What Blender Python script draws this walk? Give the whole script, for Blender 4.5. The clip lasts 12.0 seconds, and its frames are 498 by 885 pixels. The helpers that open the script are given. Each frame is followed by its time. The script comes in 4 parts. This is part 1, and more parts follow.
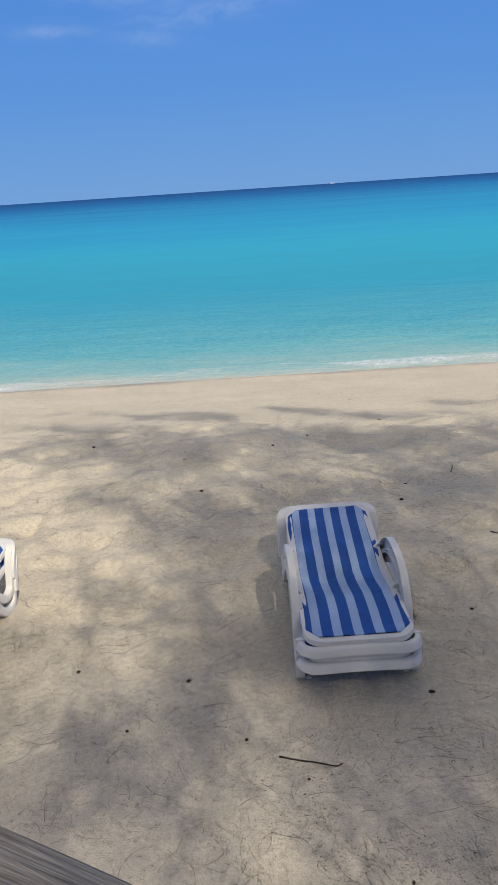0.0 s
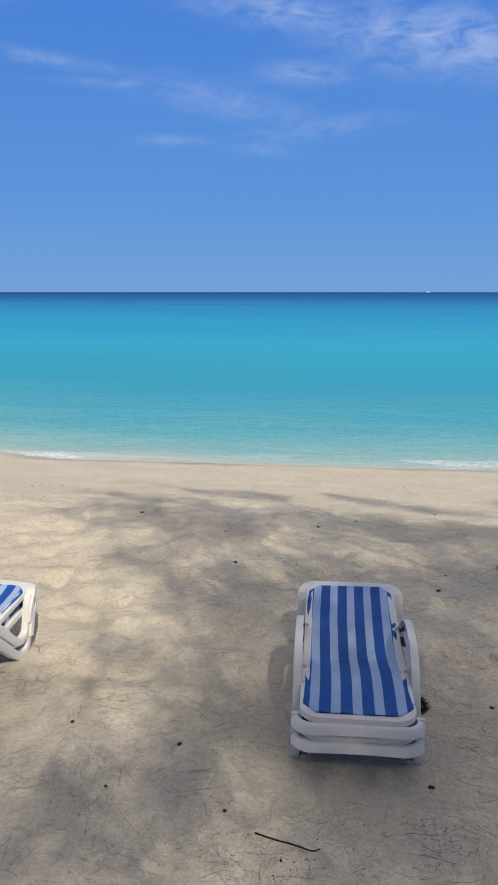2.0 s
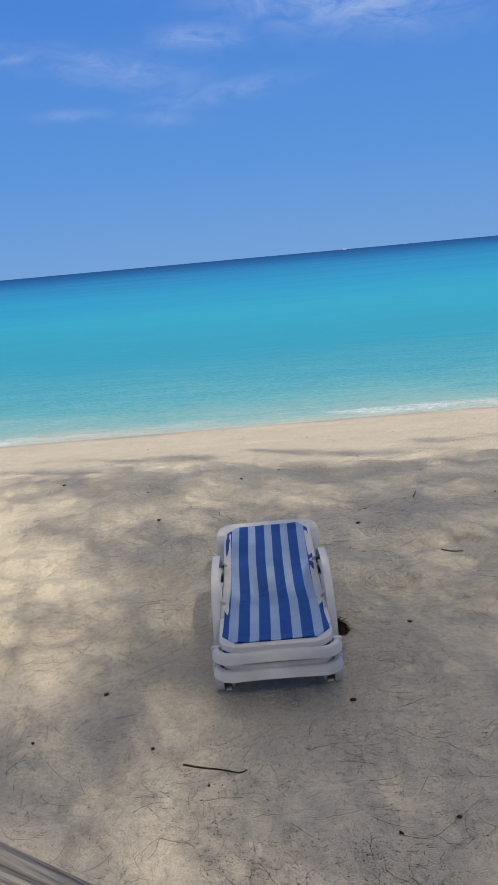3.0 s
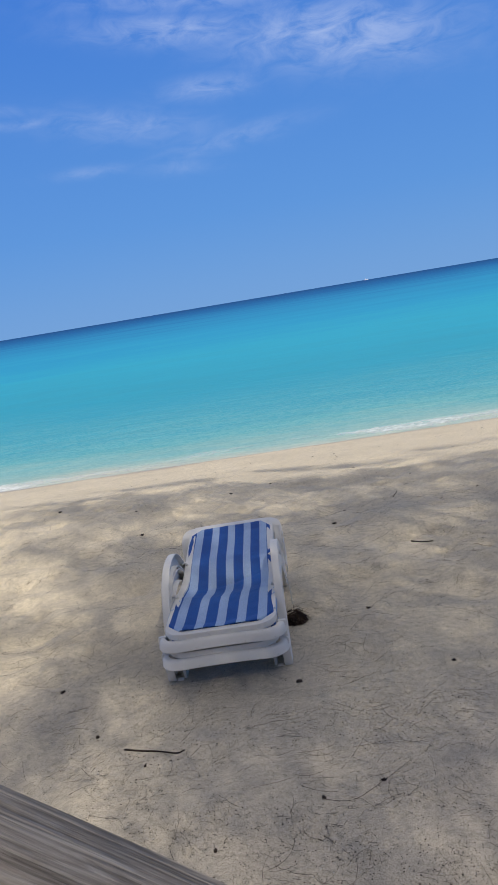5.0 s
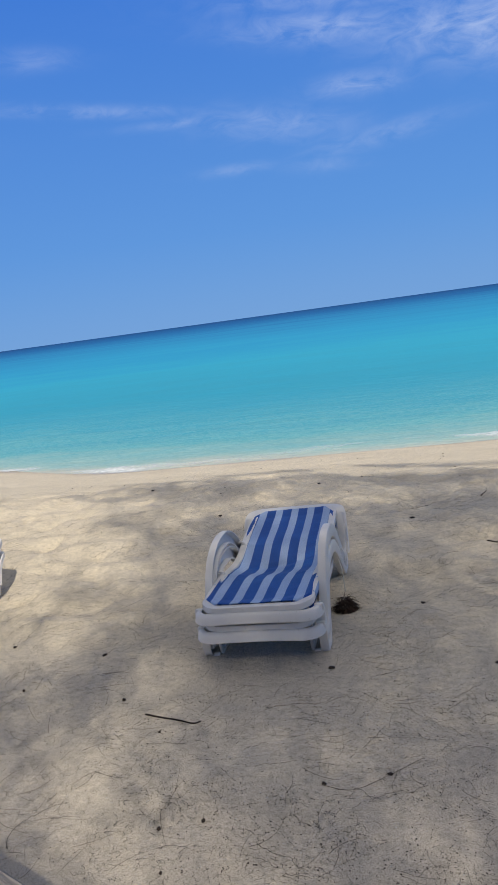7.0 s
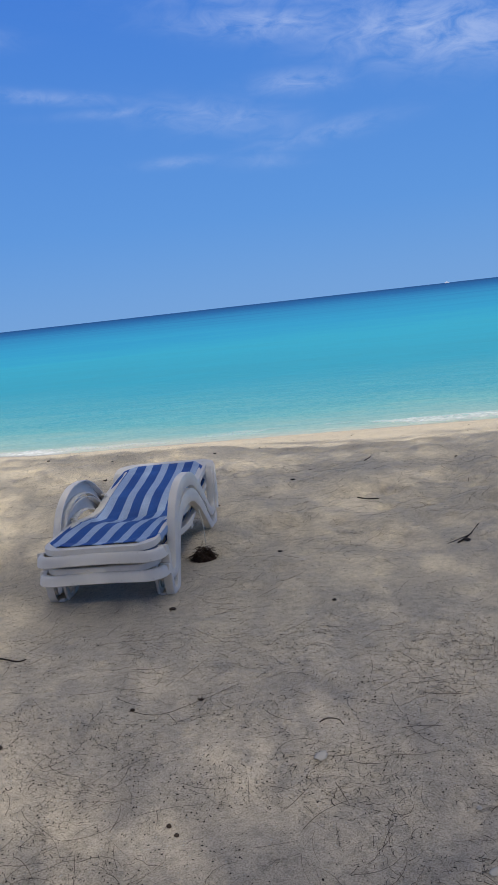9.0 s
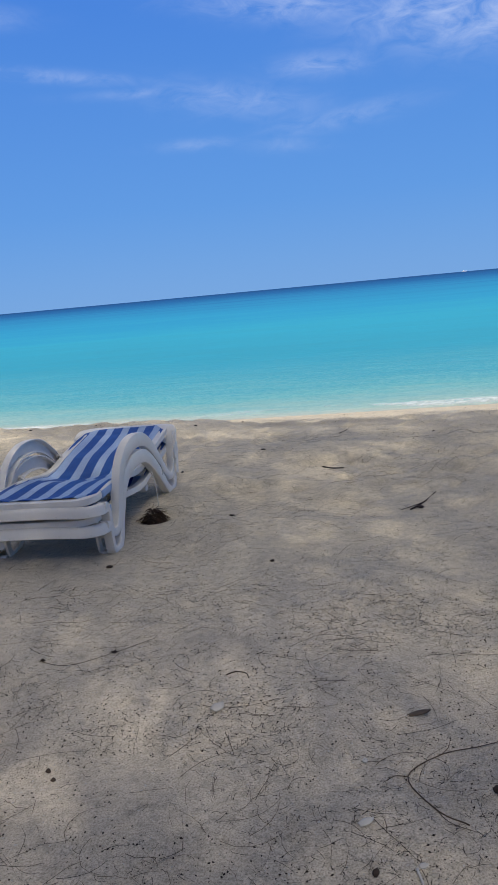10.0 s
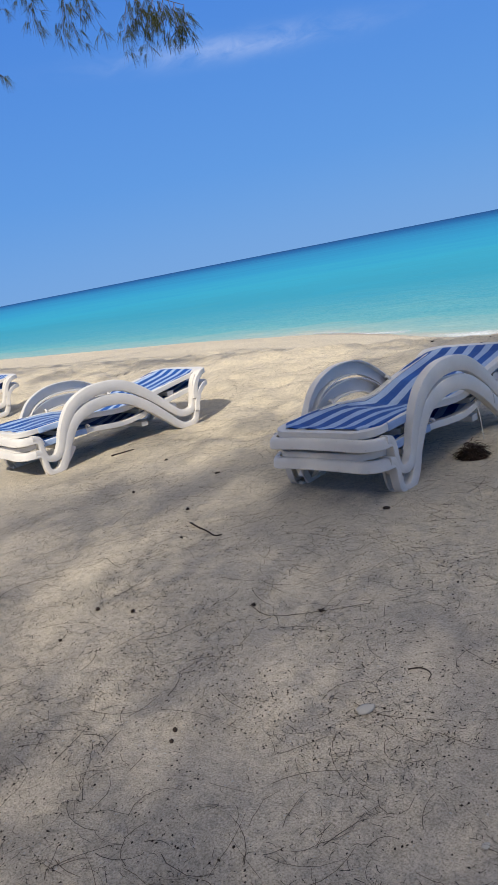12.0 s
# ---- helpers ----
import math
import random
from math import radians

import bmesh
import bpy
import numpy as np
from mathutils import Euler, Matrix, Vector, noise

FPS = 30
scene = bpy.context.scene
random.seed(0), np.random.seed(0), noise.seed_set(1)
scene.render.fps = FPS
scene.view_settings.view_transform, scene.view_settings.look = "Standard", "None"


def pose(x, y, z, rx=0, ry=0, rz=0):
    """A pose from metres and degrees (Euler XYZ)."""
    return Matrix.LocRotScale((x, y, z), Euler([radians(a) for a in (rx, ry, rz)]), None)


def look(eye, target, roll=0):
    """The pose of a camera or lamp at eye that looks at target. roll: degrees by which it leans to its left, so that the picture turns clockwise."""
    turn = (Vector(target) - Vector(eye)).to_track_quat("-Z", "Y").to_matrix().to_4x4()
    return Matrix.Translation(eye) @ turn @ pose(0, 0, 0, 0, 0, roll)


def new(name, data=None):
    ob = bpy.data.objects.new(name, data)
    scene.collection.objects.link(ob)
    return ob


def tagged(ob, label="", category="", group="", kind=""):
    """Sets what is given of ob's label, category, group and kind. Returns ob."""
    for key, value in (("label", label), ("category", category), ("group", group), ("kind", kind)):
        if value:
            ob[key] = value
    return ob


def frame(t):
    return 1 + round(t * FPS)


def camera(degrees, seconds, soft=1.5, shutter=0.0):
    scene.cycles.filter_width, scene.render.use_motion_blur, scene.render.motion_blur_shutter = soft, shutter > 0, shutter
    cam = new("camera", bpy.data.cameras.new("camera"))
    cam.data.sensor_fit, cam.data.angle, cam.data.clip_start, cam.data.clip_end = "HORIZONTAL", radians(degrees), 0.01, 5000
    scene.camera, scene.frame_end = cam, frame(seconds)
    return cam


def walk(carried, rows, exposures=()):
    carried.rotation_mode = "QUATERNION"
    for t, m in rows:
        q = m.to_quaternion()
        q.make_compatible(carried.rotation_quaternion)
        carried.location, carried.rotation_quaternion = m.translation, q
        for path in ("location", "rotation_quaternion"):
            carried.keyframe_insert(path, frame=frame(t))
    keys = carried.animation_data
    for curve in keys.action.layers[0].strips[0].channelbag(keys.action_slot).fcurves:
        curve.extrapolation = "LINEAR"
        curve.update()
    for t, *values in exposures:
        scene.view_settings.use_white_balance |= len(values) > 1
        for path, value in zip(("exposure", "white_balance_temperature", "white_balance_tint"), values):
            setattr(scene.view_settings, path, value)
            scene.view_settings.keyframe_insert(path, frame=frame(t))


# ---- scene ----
cam = camera(36.3, 12.0)
PATH = [
    (0, (0.12, 0.038, 2.752), (0.076, 1.934, 2.118), -3.8),
    (0.5, (0.185, 0.066, 2.646), (-0.105, 1.934, 1.994), -5.7),
    (0.8, (0.267, -0.028, 2.593), (-0.062, 1.84, 1.96), -4.8),
    (1, (0.325, -0.081, 2.607), (0.056, 1.807, 2.004), -3.9),
    (1.5, (0.417, -0.04, 2.61), (0.235, 1.889, 2.115), -1.9),
    (2, (0.469, 0.012, 2.549), (0.223, 1.958, 2.159), 0.0),
    (2.5, (0.582, -0.078, 2.481), (0.398, 1.874, 2.086), -1.5),
    (3, (0.69, -0.011, 2.364), (0.609, 1.931, 1.892), -5.2),
    (3.2, (0.738, -0.001, 2.313), (0.676, 1.937, 1.824), -6.5),
    (4.8, (1.172, -0.146, 2.089), (0.961, 1.809, 1.72), -9.6),
    (5, (1.225, -0.15, 2.059), (1.066, 1.809, 1.692), -9.5),
    (5.5, (1.28, -0.047, 2.023), (1.107, 1.909, 1.646), -7.6),
    (6, (1.374, -0.069, 1.894), (0.938, 1.861, 1.602), -6.8),
    (6.5, (1.492, -0.03, 1.868), (1.033, 1.893, 1.566), -7.5),
    (6.7, (1.558, -0.043, 1.892), (1.059, 1.868, 1.576), -7.9),
    (8.3, (1.895, 0.005, 1.535), (1.495, 1.934, 1.194), -6.9),
    (8.5, (1.956, 0.009, 1.528), (1.552, 1.937, 1.183), -7.1),
    (9, (2.085, 0.064, 1.501), (1.752, 2.003, 1.145), -6.4),
    (9.5, (2.235, 0.062, 1.376), (1.912, 2.004, 1.023), -5.2),
    (10, (2.408, 0.184, 1.307), (2.042, 2.111, 0.917), -5.3),
    (10.5, (2.698, 0.349, 1.252), (2.244, 2.236, 0.77), -7.4),
    (11, (3.019, 0.444, 1.24), (2.344, 2.242, 0.682), -11.1),
    (11.2, (3.031, 0.484, 1.254), (2.14, 2.201, 0.744), -11.7),
    (11.3, (3.025, 0.517, 1.26), (2.037, 2.187, 0.778), -11.1),
    (11.5, (3.01, 0.632, 1.245), (1.857, 2.201, 0.788), -10.3),
    (11.8, (3.014, 0.847, 1.231), (1.688, 2.260, 0.764), -10.8),
    (12, (3.017, 0.991, 1.222), (1.591, 2.312, 0.757), -11.1),
]
walk(cam, [(t, look(eye, target, roll)) for t, eye, target, roll in PATH], [(0.0, 0.0), (3.0, 0.0), (5.0, 0.02), (9.3, 0.03), (10.2, 0.13), (12.0, 0.11)])

# ---- world, sun ----
SUN_AZ, SUN_EL = radians(157.0), radians(44.0)   # clockwise from +y
SUN_TO = Vector((math.sin(SUN_AZ) * math.cos(SUN_EL), math.cos(SUN_AZ) * math.cos(SUN_EL), math.sin(SUN_EL)))


class Nodes:
    """A small helper to write node trees as expressions."""

    def __init__(self, tree):
        self.tree, self.n = tree, tree.nodes
        self.n.clear()

    def add(self, kind, ins=None, **props):
        node = self.n.new(kind)
        for k, v in props.items():
            if k == "operation":
                node.operation = v
            elif k == "sky_type":
                node.sky_type = v
            elif k == "blend_type":
                node.blend_type = v
            elif k == "data_type":
                node.data_type = v
            elif k == "feature":
                node.feature = v
            elif k == "noise_dimensions":
                node.noise_dimensions = v
            elif k == "wave_profile":
                node.wave_profile = v
            elif k == "bands_direction":
                node.bands_direction = v
        for k, v in (ins or {}).items():
            self.put(node.inputs[k], v)
        return node

    def put(self, socket, v):
        if isinstance(v, bpy.types.NodeSocket):
            self.tree.links.new(v, socket)
        else:
            socket.default_value = v

    def math(self, op, a, b=0.0, c=0.0):
        node = self.n.new("ShaderNodeMath")
        node.operation = op
        for s, v in zip(node.inputs, (a, b, c)):
            self.put(s, v)
        return node.outputs[0]

    def noise(self, vec, scale, detail=3.0, rough=0.55, dist=0.0):
        node = self.n.new("ShaderNodeTexNoise")
        for k, v in (("Vector", vec), ("Scale", scale), ("Detail", detail), ("Roughness", rough), ("Distortion", dist)):
            self.put(node.inputs[k], v)
        return node.outputs["Fac"]

    def ramp(self, fac, stops, ease=False):
        node = self.n.new("ShaderNodeValToRGB")
        if ease:
            node.color_ramp.interpolation = "EASE"
        el = node.color_ramp.elements
        while len(el) < len(stops):
            el.new(0.5)
        for e, (p, c) in zip(el, stops):
            e.position = p
            e.color = (c, c, c, 1) if isinstance(c, (int, float)) else (*c, 1)
        self.put(node.inputs[0], fac)
        return node.outputs[0]

    def mix(self, fac, a, b, how="MIX"):
        node = self.n.new("ShaderNodeMix")
        node.data_type, node.blend_type = "RGBA", how
        self.put(node.inputs[0], fac)
        for s, v in ((node.inputs[6], a), (node.inputs[7], b)):
            self.put(s, (*v, 1) if isinstance(v, tuple) and len(v) == 3 else v)
        return node.outputs[2]

    def scaled(self, vec, sx, sy, sz):
        node = self.n.new("ShaderNodeMapping")
        self.put(node.inputs["Vector"], vec)
        node.inputs["Scale"].default_value = (sx, sy, sz)
        return node.outputs[0]

    def bump(self, height, strength, dist):
        node = self.n.new("ShaderNodeBump")
        self.put(node.inputs["Height"], height)
        node.inputs["Strength"].default_value, node.inputs["Distance"].default_value = strength, dist
        return node.outputs[0]


SKY_STRENGTH = 0.10
world = bpy.data.worlds.new("sky")
scene.world = world
world.use_nodes = True
W = Nodes(world.node_tree)
sky = W.add("ShaderNodeTexSky", sky_type="NISHITA")
sky.sun_disc, sky.sun_elevation, sky.sun_rotation = False, SUN_EL, SUN_AZ
sky.altitude, sky.air_density, sky.dust_density, sky.ozone_density = 0.0, 1.0, 0.3, 4.0
direction = W.add("ShaderNodeTexCoord").outputs["Generated"]
sep = W.add("ShaderNodeSeparateXYZ", {0: direction})
az = W.math("MULTIPLY", W.math("ARCTAN2", sep.outputs[0], sep.outputs[1]), 57.2958)
el = W.math("MULTIPLY", W.math("ARCSINE", sep.outputs[2]), 57.2958)
comb = W.add("ShaderNodeCombineXYZ", {0: az, 1: el})
# thin high cirrus: azimuth, elevation, half-widths, slope, weight
WISPS = [(6.0, 16.3, 7.5, 1.5, -0.16, 0.8), (-4.5, 18.2, 6.5, 0.7, -0.12, 0.7), (1.5, 20.4, 11.0, 1.0, -0.02, 0.75), (-3.2, 14.6, 3.0, 0.55, -0.02, 0.55),
         (-23.0, 15.3, 7.0, 0.30, -0.09, 0.42), (-14.5, 13.9, 5.0, 0.25, 0.0, 0.36), (-9.5, 13.0, 5.5, 0.8, -0.16, 0.42), (-2.0, 11.2, 5.0, 0.5, 0.10, 0.33),
         (-12.5, 10.4, 2.6, 0.28, 0.0, 0.3), (-6.5, 9.9, 2.6, 0.4, -0.1, 0.25), (-43.0, 13.8, 7.5, 0.55, -0.03, 0.55), (-26.0, 18.6, 3.0, 0.5, 0.0, 0.3),
         (40.0, 24.0, 22.0, 3.0, -0.1, 0.5), (-75.0, 30.0, 22.0, 4.0, 0.1, 0.4)]
cover = None
for a0, e0, wa, we, slope, weight in WISPS:
    we, weight = we * 1.3, weight * 0.85
    da = W.math("SUBTRACT", az, a0)
    de = W.math("SUBTRACT", W.math("SUBTRACT", el, e0), W.math("MULTIPLY", da, slope))
    qa = W.math("POWER", W.math("ABSOLUTE", W.math("DIVIDE", da, wa)), 2.0)
    qe = W.math("POWER", W.math("ABSOLUTE", W.math("DIVIDE", de, we)), 2.0)
    g = W.math("MULTIPLY", W.math("EXPONENT", W.math("MULTIPLY", W.math("ADD", qa, qe), -1.0)), weight)
    cover = g if cover is None else W.math("MAXIMUM", cover, g)
streak = W.noise(W.scaled(comb.outputs[0], 0.34, 0.80, 1.0), 1.0, 7.0, 0.62, 0.7)
fleck = W.ramp(streak, [(0.34, 0.10), (0.62, 1.0)])
cover = W.math("MULTIPLY", cover, fleck)
# clear marine air: deep blue overhead, paler towards the horizon
haze = W.ramp(W.math("DIVIDE", W.math("MAXIMUM", el, 0.0), 90.0), [(0.0, (1.55, 3.45, 6.9)), (0.07, (1.05, 2.95, 7.0)), (0.26, (0.48, 1.9, 6.6)), (1.0, (0.35, 1.4, 5.4))])
air = W.mix(0.97, sky.outputs[0], haze)
# a pale warm band, added high overhead to fill and warm the shade
fill_band = W.math("MULTIPLY", W.add("ShaderNodeMapRange", {"Value": el, "From Min": 23.0, "From Max": 48.0}, ).outputs[0], W.ramp(W.noise(W.scaled(direction, 3.0, 3.0, 3.0), 1.0, 5.0, 0.6), [(0.30, 0.75), (0.60, 1.0)]))
clear = W.add("ShaderNodeBackground", {"Color": air, "Strength": SKY_STRENGTH})
cloud = W.add("ShaderNodeBackground", {"Color": (0.44, 0.55, 0.84, 1), "Strength": 1.0})
# tint and strength of the overhead fill light
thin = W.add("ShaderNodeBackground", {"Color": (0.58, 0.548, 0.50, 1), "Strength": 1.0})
blend = W.add("ShaderNodeMixShader", {0: cover, 1: clear.outputs[0], 2: cloud.outputs[0]})
blend = W.add("ShaderNodeMixShader", {0: fill_band, 1: blend.outputs[0], 2: thin.outputs[0]})
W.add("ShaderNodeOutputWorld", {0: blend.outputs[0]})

sun = new("sun", bpy.data.lights.new("sun", "SUN"))
sun.data.energy, sun.data.angle, sun.data.color = 3.6, radians(0.53), (1.0, 0.93, 0.82)
sun.matrix_world = look(SUN_TO * 60, (0, 0, 0))


# ---- materials ----
def material(name):
    m = bpy.data.materials.new(name)
    m.use_nodes = True
    n = Nodes(m.node_tree)
    return m, n, n.add("ShaderNodeTexCoord").outputs["Object"]


def finish(n, color, rough=0.6, normal=None, metal=0.0, spec=0.5, **more):
    ins = {"Base Color": color, "Roughness": rough, "Metallic": metal, "Specular IOR Level": spec}
    if normal is not None:
        ins["Normal"] = normal
    ins.update(more)
    b = n.add("ShaderNodeBsdfPrincipled", ins)
    n.add("ShaderNodeOutputMaterial", {0: b.outputs[0]})


def rgba(c):
    return (*c, 1.0)


def along_shore(n, xyz):
    """The distance seaward, less the bow of the waterline."""
    bow = n.n.new("ShaderNodeMapRange")
    bow.interpolation_type = "SMOOTHSTEP"
    n.put(bow.inputs["Value"], xyz.outputs[0])
    for k, v in (("From Min", -16.0), ("From Max", -6.5), ("To Min", 2.6), ("To Max", 0.0)):
        bow.inputs[k].default_value = v
    return n.math("SUBTRACT", xyz.outputs[1], bow.outputs[0])


def sand_material():
    m, n, co = material("coral_sand")
    xyz = n.add("ShaderNodeSeparateXYZ", {0: co})
    sea_y = along_shore(n, xyz)
    big = n.noise(co, 0.6, 4.0, 0.6)
    mid = n.noise(co, 5.0, 5.0, 0.65)
    grain = n.noise(co, 190.0, 3.0, 0.7)
    coarse = n.noise(co, 60.0, 3.0, 0.7)
    base = n.mix(n.ramp(big, [(0.35, 0.0), (0.68, 1.0)]), (0.70, 0.61, 0.455), (0.62, 0.54, 0.40))
    base = n.mix(n.math("MULTIPLY", n.ramp(mid, [(0.4, 0.0), (0.7, 1.0)]), 0.35), base, (0.50, 0.43, 0.34))
    # coarser grey shell grit inland
    inland = n.math("ADD", xyz.outputs[1], n.math("MULTIPLY", n.math("SUBTRACT", big, 0.5), 5.0))
    grit = n.math("SUBTRACT", 1.0, n.add("ShaderNodeMapRange", {"Value": inland, "From Min": 2.0, "From Max": 4.6}).outputs[0])
    base = n.mix(n.math("MULTIPLY", grit, 0.75), base, (0.455, 0.405, 0.34))
    speck = n.ramp(grain, [(0.28, 0.45), (0.5, 1.0), (0.74, 1.35)])
    base = n.mix(1.0, base, speck, "MULTIPLY")
    base = n.mix(1.0, base, n.ramp(n.noise(co, 26.0, 5.0, 0.7), [(0.32, 0.80), (0.5, 1.0), (0.70, 1.14)]), "MULTIPLY")
    dots = n.ramp(coarse, [(0.27, 1.0), (0.33, 0.0)])
    base = n.mix(n.math("MULTIPLY", n.math("MULTIPLY", dots, grit), 0.6), base, (0.13, 0.11, 0.10))
    pale = n.ramp(coarse, [(0.69, 0.0), (0.74, 1.0)])
    base = n.mix(n.math("MULTIPLY", n.math("MULTIPLY", pale, grit), 0.6), base, (0.72, 0.69, 0.64))
    # wet by the wash, up to an uneven line
    edge = n.math("ADD", sea_y, n.math("MULTIPLY", n.math("SUBTRACT", n.noise(n.scaled(co, 1, 0.2, 1), 0.35, 3.0), 0.5), 2.6))
    wet = n.add("ShaderNodeMapRange", {"Value": edge, "From Min": 18.9, "From Max": 19.8}).outputs[0]
    wet = n.math("MULTIPLY", wet, n.math("SUBTRACT", 1.0, n.add("ShaderNodeMapRange", {"Value": sea_y, "From Min": 19.7, "From Max": 20.4}).outputs[0]))
    base = n.mix(wet, base, n.mix(1.0, base, (0.62, 0.58, 0.60), "MULTIPLY"))
    rough = n.add("ShaderNodeMapRange", {"Value": wet, "To Min": 0.95, "To Max": 0.35}).outputs[0]
    height = n.math("ADD", n.math("MULTIPLY", n.noise(co, 22.0, 4.0, 0.6), 0.7), n.math("MULTIPLY", grain, 0.35))
    finish(n, base, rough, n.bump(height, 0.9, 0.022), spec=0.2)
    return m


def sea_material():
    m, n, co = material("sea_water")
    xyz = n.add("ShaderNodeSeparateXYZ", {0: co})
    dist = n.math("MAXIMUM", n.math("DIVIDE", along_shore(n, xyz), 1.22), 1.0)
    drift = n.math("MULTIPLY", n.math("SUBTRACT", n.noise(n.scaled(co, 0.012, 0.05, 1), 1.0, 4.0, 0.6), 0.5), 0.55)
    patch = n.math("MULTIPLY", n.math("SUBTRACT", n.noise(n.scaled(co, 0.14, 0.40, 1), 1.0, 5.0, 0.65), 0.5), 0.30)
    offshore = n.add("ShaderNodeMapRange", {"Value": xyz.outputs[1], "From Min": 20.0, "From Max": 45.0, "To Min": 0.22, "To Max": 1.0}).outputs[0]
    lg = n.math("ADD", n.math("LOGARITHM", dist, 10.0), n.math("MULTIPLY", n.math("ADD", drift, patch), offshore))
    fac = n.add("ShaderNodeMapRange", {"Value": lg, "From Min": 1.15, "From Max": 3.15}).outputs[0]
    body = n.ramp(fac, [(0.0, (0.52, 0.47, 0.36)), (0.030, (0.47, 0.46, 0.37)), (0.042, (0.30, 0.45, 0.40)), (0.066, (0.12, 0.38, 0.40)), (0.11, (0.060, 0.33, 0.41)), (0.17, (0.040, 0.315, 0.425)),
                        (0.28, (0.036, 0.355, 0.49)), (0.40, (0.027, 0.295, 0.49)), (0.58, (0.022, 0.21, 0.42)), (0.76, (0.010, 0.10, 0.29)), (1.0, (0.006, 0.05, 0.19))])
    ripple = n.noise(n.scaled(co, 1.0, 2.2, 1), 2.6, 4.0, 0.6, 0.6)
    # caustic light near the shore, painted into the water colour as a pale net
    caustic_net = n.ramp(n.noise(n.scaled(co, 1.0, 1.5, 1), 2.2, 3.0, 0.55, 1.8), [(0.40, 0.0), (0.5, 1.0), (0.60, 0.0)])
    near = n.math("SUBTRACT", 1.0, n.add("ShaderNodeMapRange", {"Value": dist, "From Min": 17.0, "From Max": 32.0}).outputs[0])
    body = n.mix(n.math("MULTIPLY", n.math("MULTIPLY", caustic_net, near), 0.15), body, (0.62, 0.80, 0.70))
    body = n.mix(n.math("MULTIPLY", n.ramp(ripple, [(0.4, 0.0), (0.65, 1.0)]), 0.16), body, (0.02, 0.28, 0.40))
    waves = n.math("ADD", n.noise(n.scaled(co, 0.6, 1.6, 1), 0.9, 4.0, 0.6), n.math("MULTIPLY", ripple, 0.4))
    nrm = n.bump(waves, 0.5, 0.15)
    diff = n.add("ShaderNodeBsdfDiffuse", {"Color": body, "Normal": nrm})
    gloss = n.add("ShaderNodeBsdfGlossy", {"Color": (1, 1, 1, 1), "Roughness": 0.22, "Normal": nrm})
    surf = n.add("ShaderNodeMixShader", {0: 0.09, 1: diff.outputs[0], 2: gloss.outputs[0]})
    n.add("ShaderNodeOutputMaterial", {0: surf.outputs[0]})
    return m


def foam_material():
    m, n, co = material("sea_foam")
    lace = n.noise(n.scaled(co, 1.0, 1.0, 1), 5.0, 6.0, 0.7, 0.8)
    swell = n.noise(n.scaled(co, 0.22, 0.6, 1), 1.0, 2.0)
    uv = n.add("ShaderNodeTexCoord").outputs["UV"]
    v = n.add("ShaderNodeSeparateXYZ", {0: uv}).outputs[1]
    body = n.math("SUBTRACT", 1.0, n.math("POWER", n.math("ABSOLUTE", n.math("SUBTRACT", n.math("MULTIPLY", v, 2.0), 1.0)), 1.5))
    a = n.math("ADD", n.math("MULTIPLY", body, 0.55), n.math("ADD", n.math("MULTIPLY", n.math("SUBTRACT", lace, 0.5), 1.15), n.math("MULTIPLY", n.math("SUBTRACT", swell, 0.5), 2.4)))
    cut = n.ramp(a, [(0.34, 0.0), (1.0, 0.72)])
    d = n.add("ShaderNodeBsdfDiffuse", {"Color": (0.86, 0.88, 0.88, 1), "Normal": n.bump(lace, 0.5, 0.05)})
    t = n.add("ShaderNodeBsdfTransparent")
    out = n.add("ShaderNodeMixShader", {0: cut, 1: t.outputs[0], 2: d.outputs[0]})
    n.add("ShaderNodeOutputMaterial", {0: out.outputs[0]})
    return m


def plastic_material(name, tone, worn):
    m, n, co = material(name)
    cloudy = n.noise(co, 3.0, 5.0, 0.65)
    spots = n.noise(co, 38.0, 4.0, 0.7)
    base = n.mix(n.ramp(cloudy, [(0.42, 0.0), (0.75, 0.6)]), tone, worn)
    base = n.mix(n.ramp(spots, [(0.62, 0.0), (0.74, 0.5)]), base, (0.45, 0.41, 0.35))
    rough = n.ramp(spots, [(0.3, 0.38), (0.7, 0.58)])
    finish(n, base, rough, n.bump(n.math("ADD", spots, n.noise(co, 160.0, 2.0)), 0.12, 0.004), spec=0.4)
    return m


def cloth_material():
    m, n, co = material("striped_sling_cloth")
    xyz = n.add("ShaderNodeSeparateXYZ", {0: n.add("ShaderNodeTexCoord").outputs["UV"]})
    wob = n.math("MULTIPLY", n.math("SUBTRACT", n.noise(co, 3.0, 2.0), 0.5), 0.010)
    pos = n.math("FRACT", n.math("ADD", n.math("MULTIPLY", n.math("ADD", xyz.outputs[0], wob), 5.5), 0.0))
    # broad blue stripes alternate with pale ones
    blue = n.ramp(pos, [(0.0, 1.0), (0.54, 1.0), (0.555, 0.0), (0.985, 0.0), (1.0, 1.0)])
    weave = n.math("MULTIPLY", n.noise(n.scaled(co, 1.0, 0.25, 1.0), 420.0, 2.0), 1.0)
    fade = n.noise(co, 7.0, 4.0, 0.65)
    pale = n.mix(fade, (0.29, 0.41, 0.64), (0.41, 0.52, 0.70))
    deep = n.mix(fade, (0.005, 0.058, 0.275), (0.010, 0.094, 0.38))
    base = n.mix(blue, pale, deep)
    base = n.mix(1.0, base, n.ramp(weave, [(0.3, 0.82), (0.7, 1.1)]), "MULTIPLY")
    finish(n, base, 0.55, n.bump(n.math("ADD", weave, n.math("MULTIPLY", fade, 2.0)), 0.25, 0.004), spec=0.35)
    return m


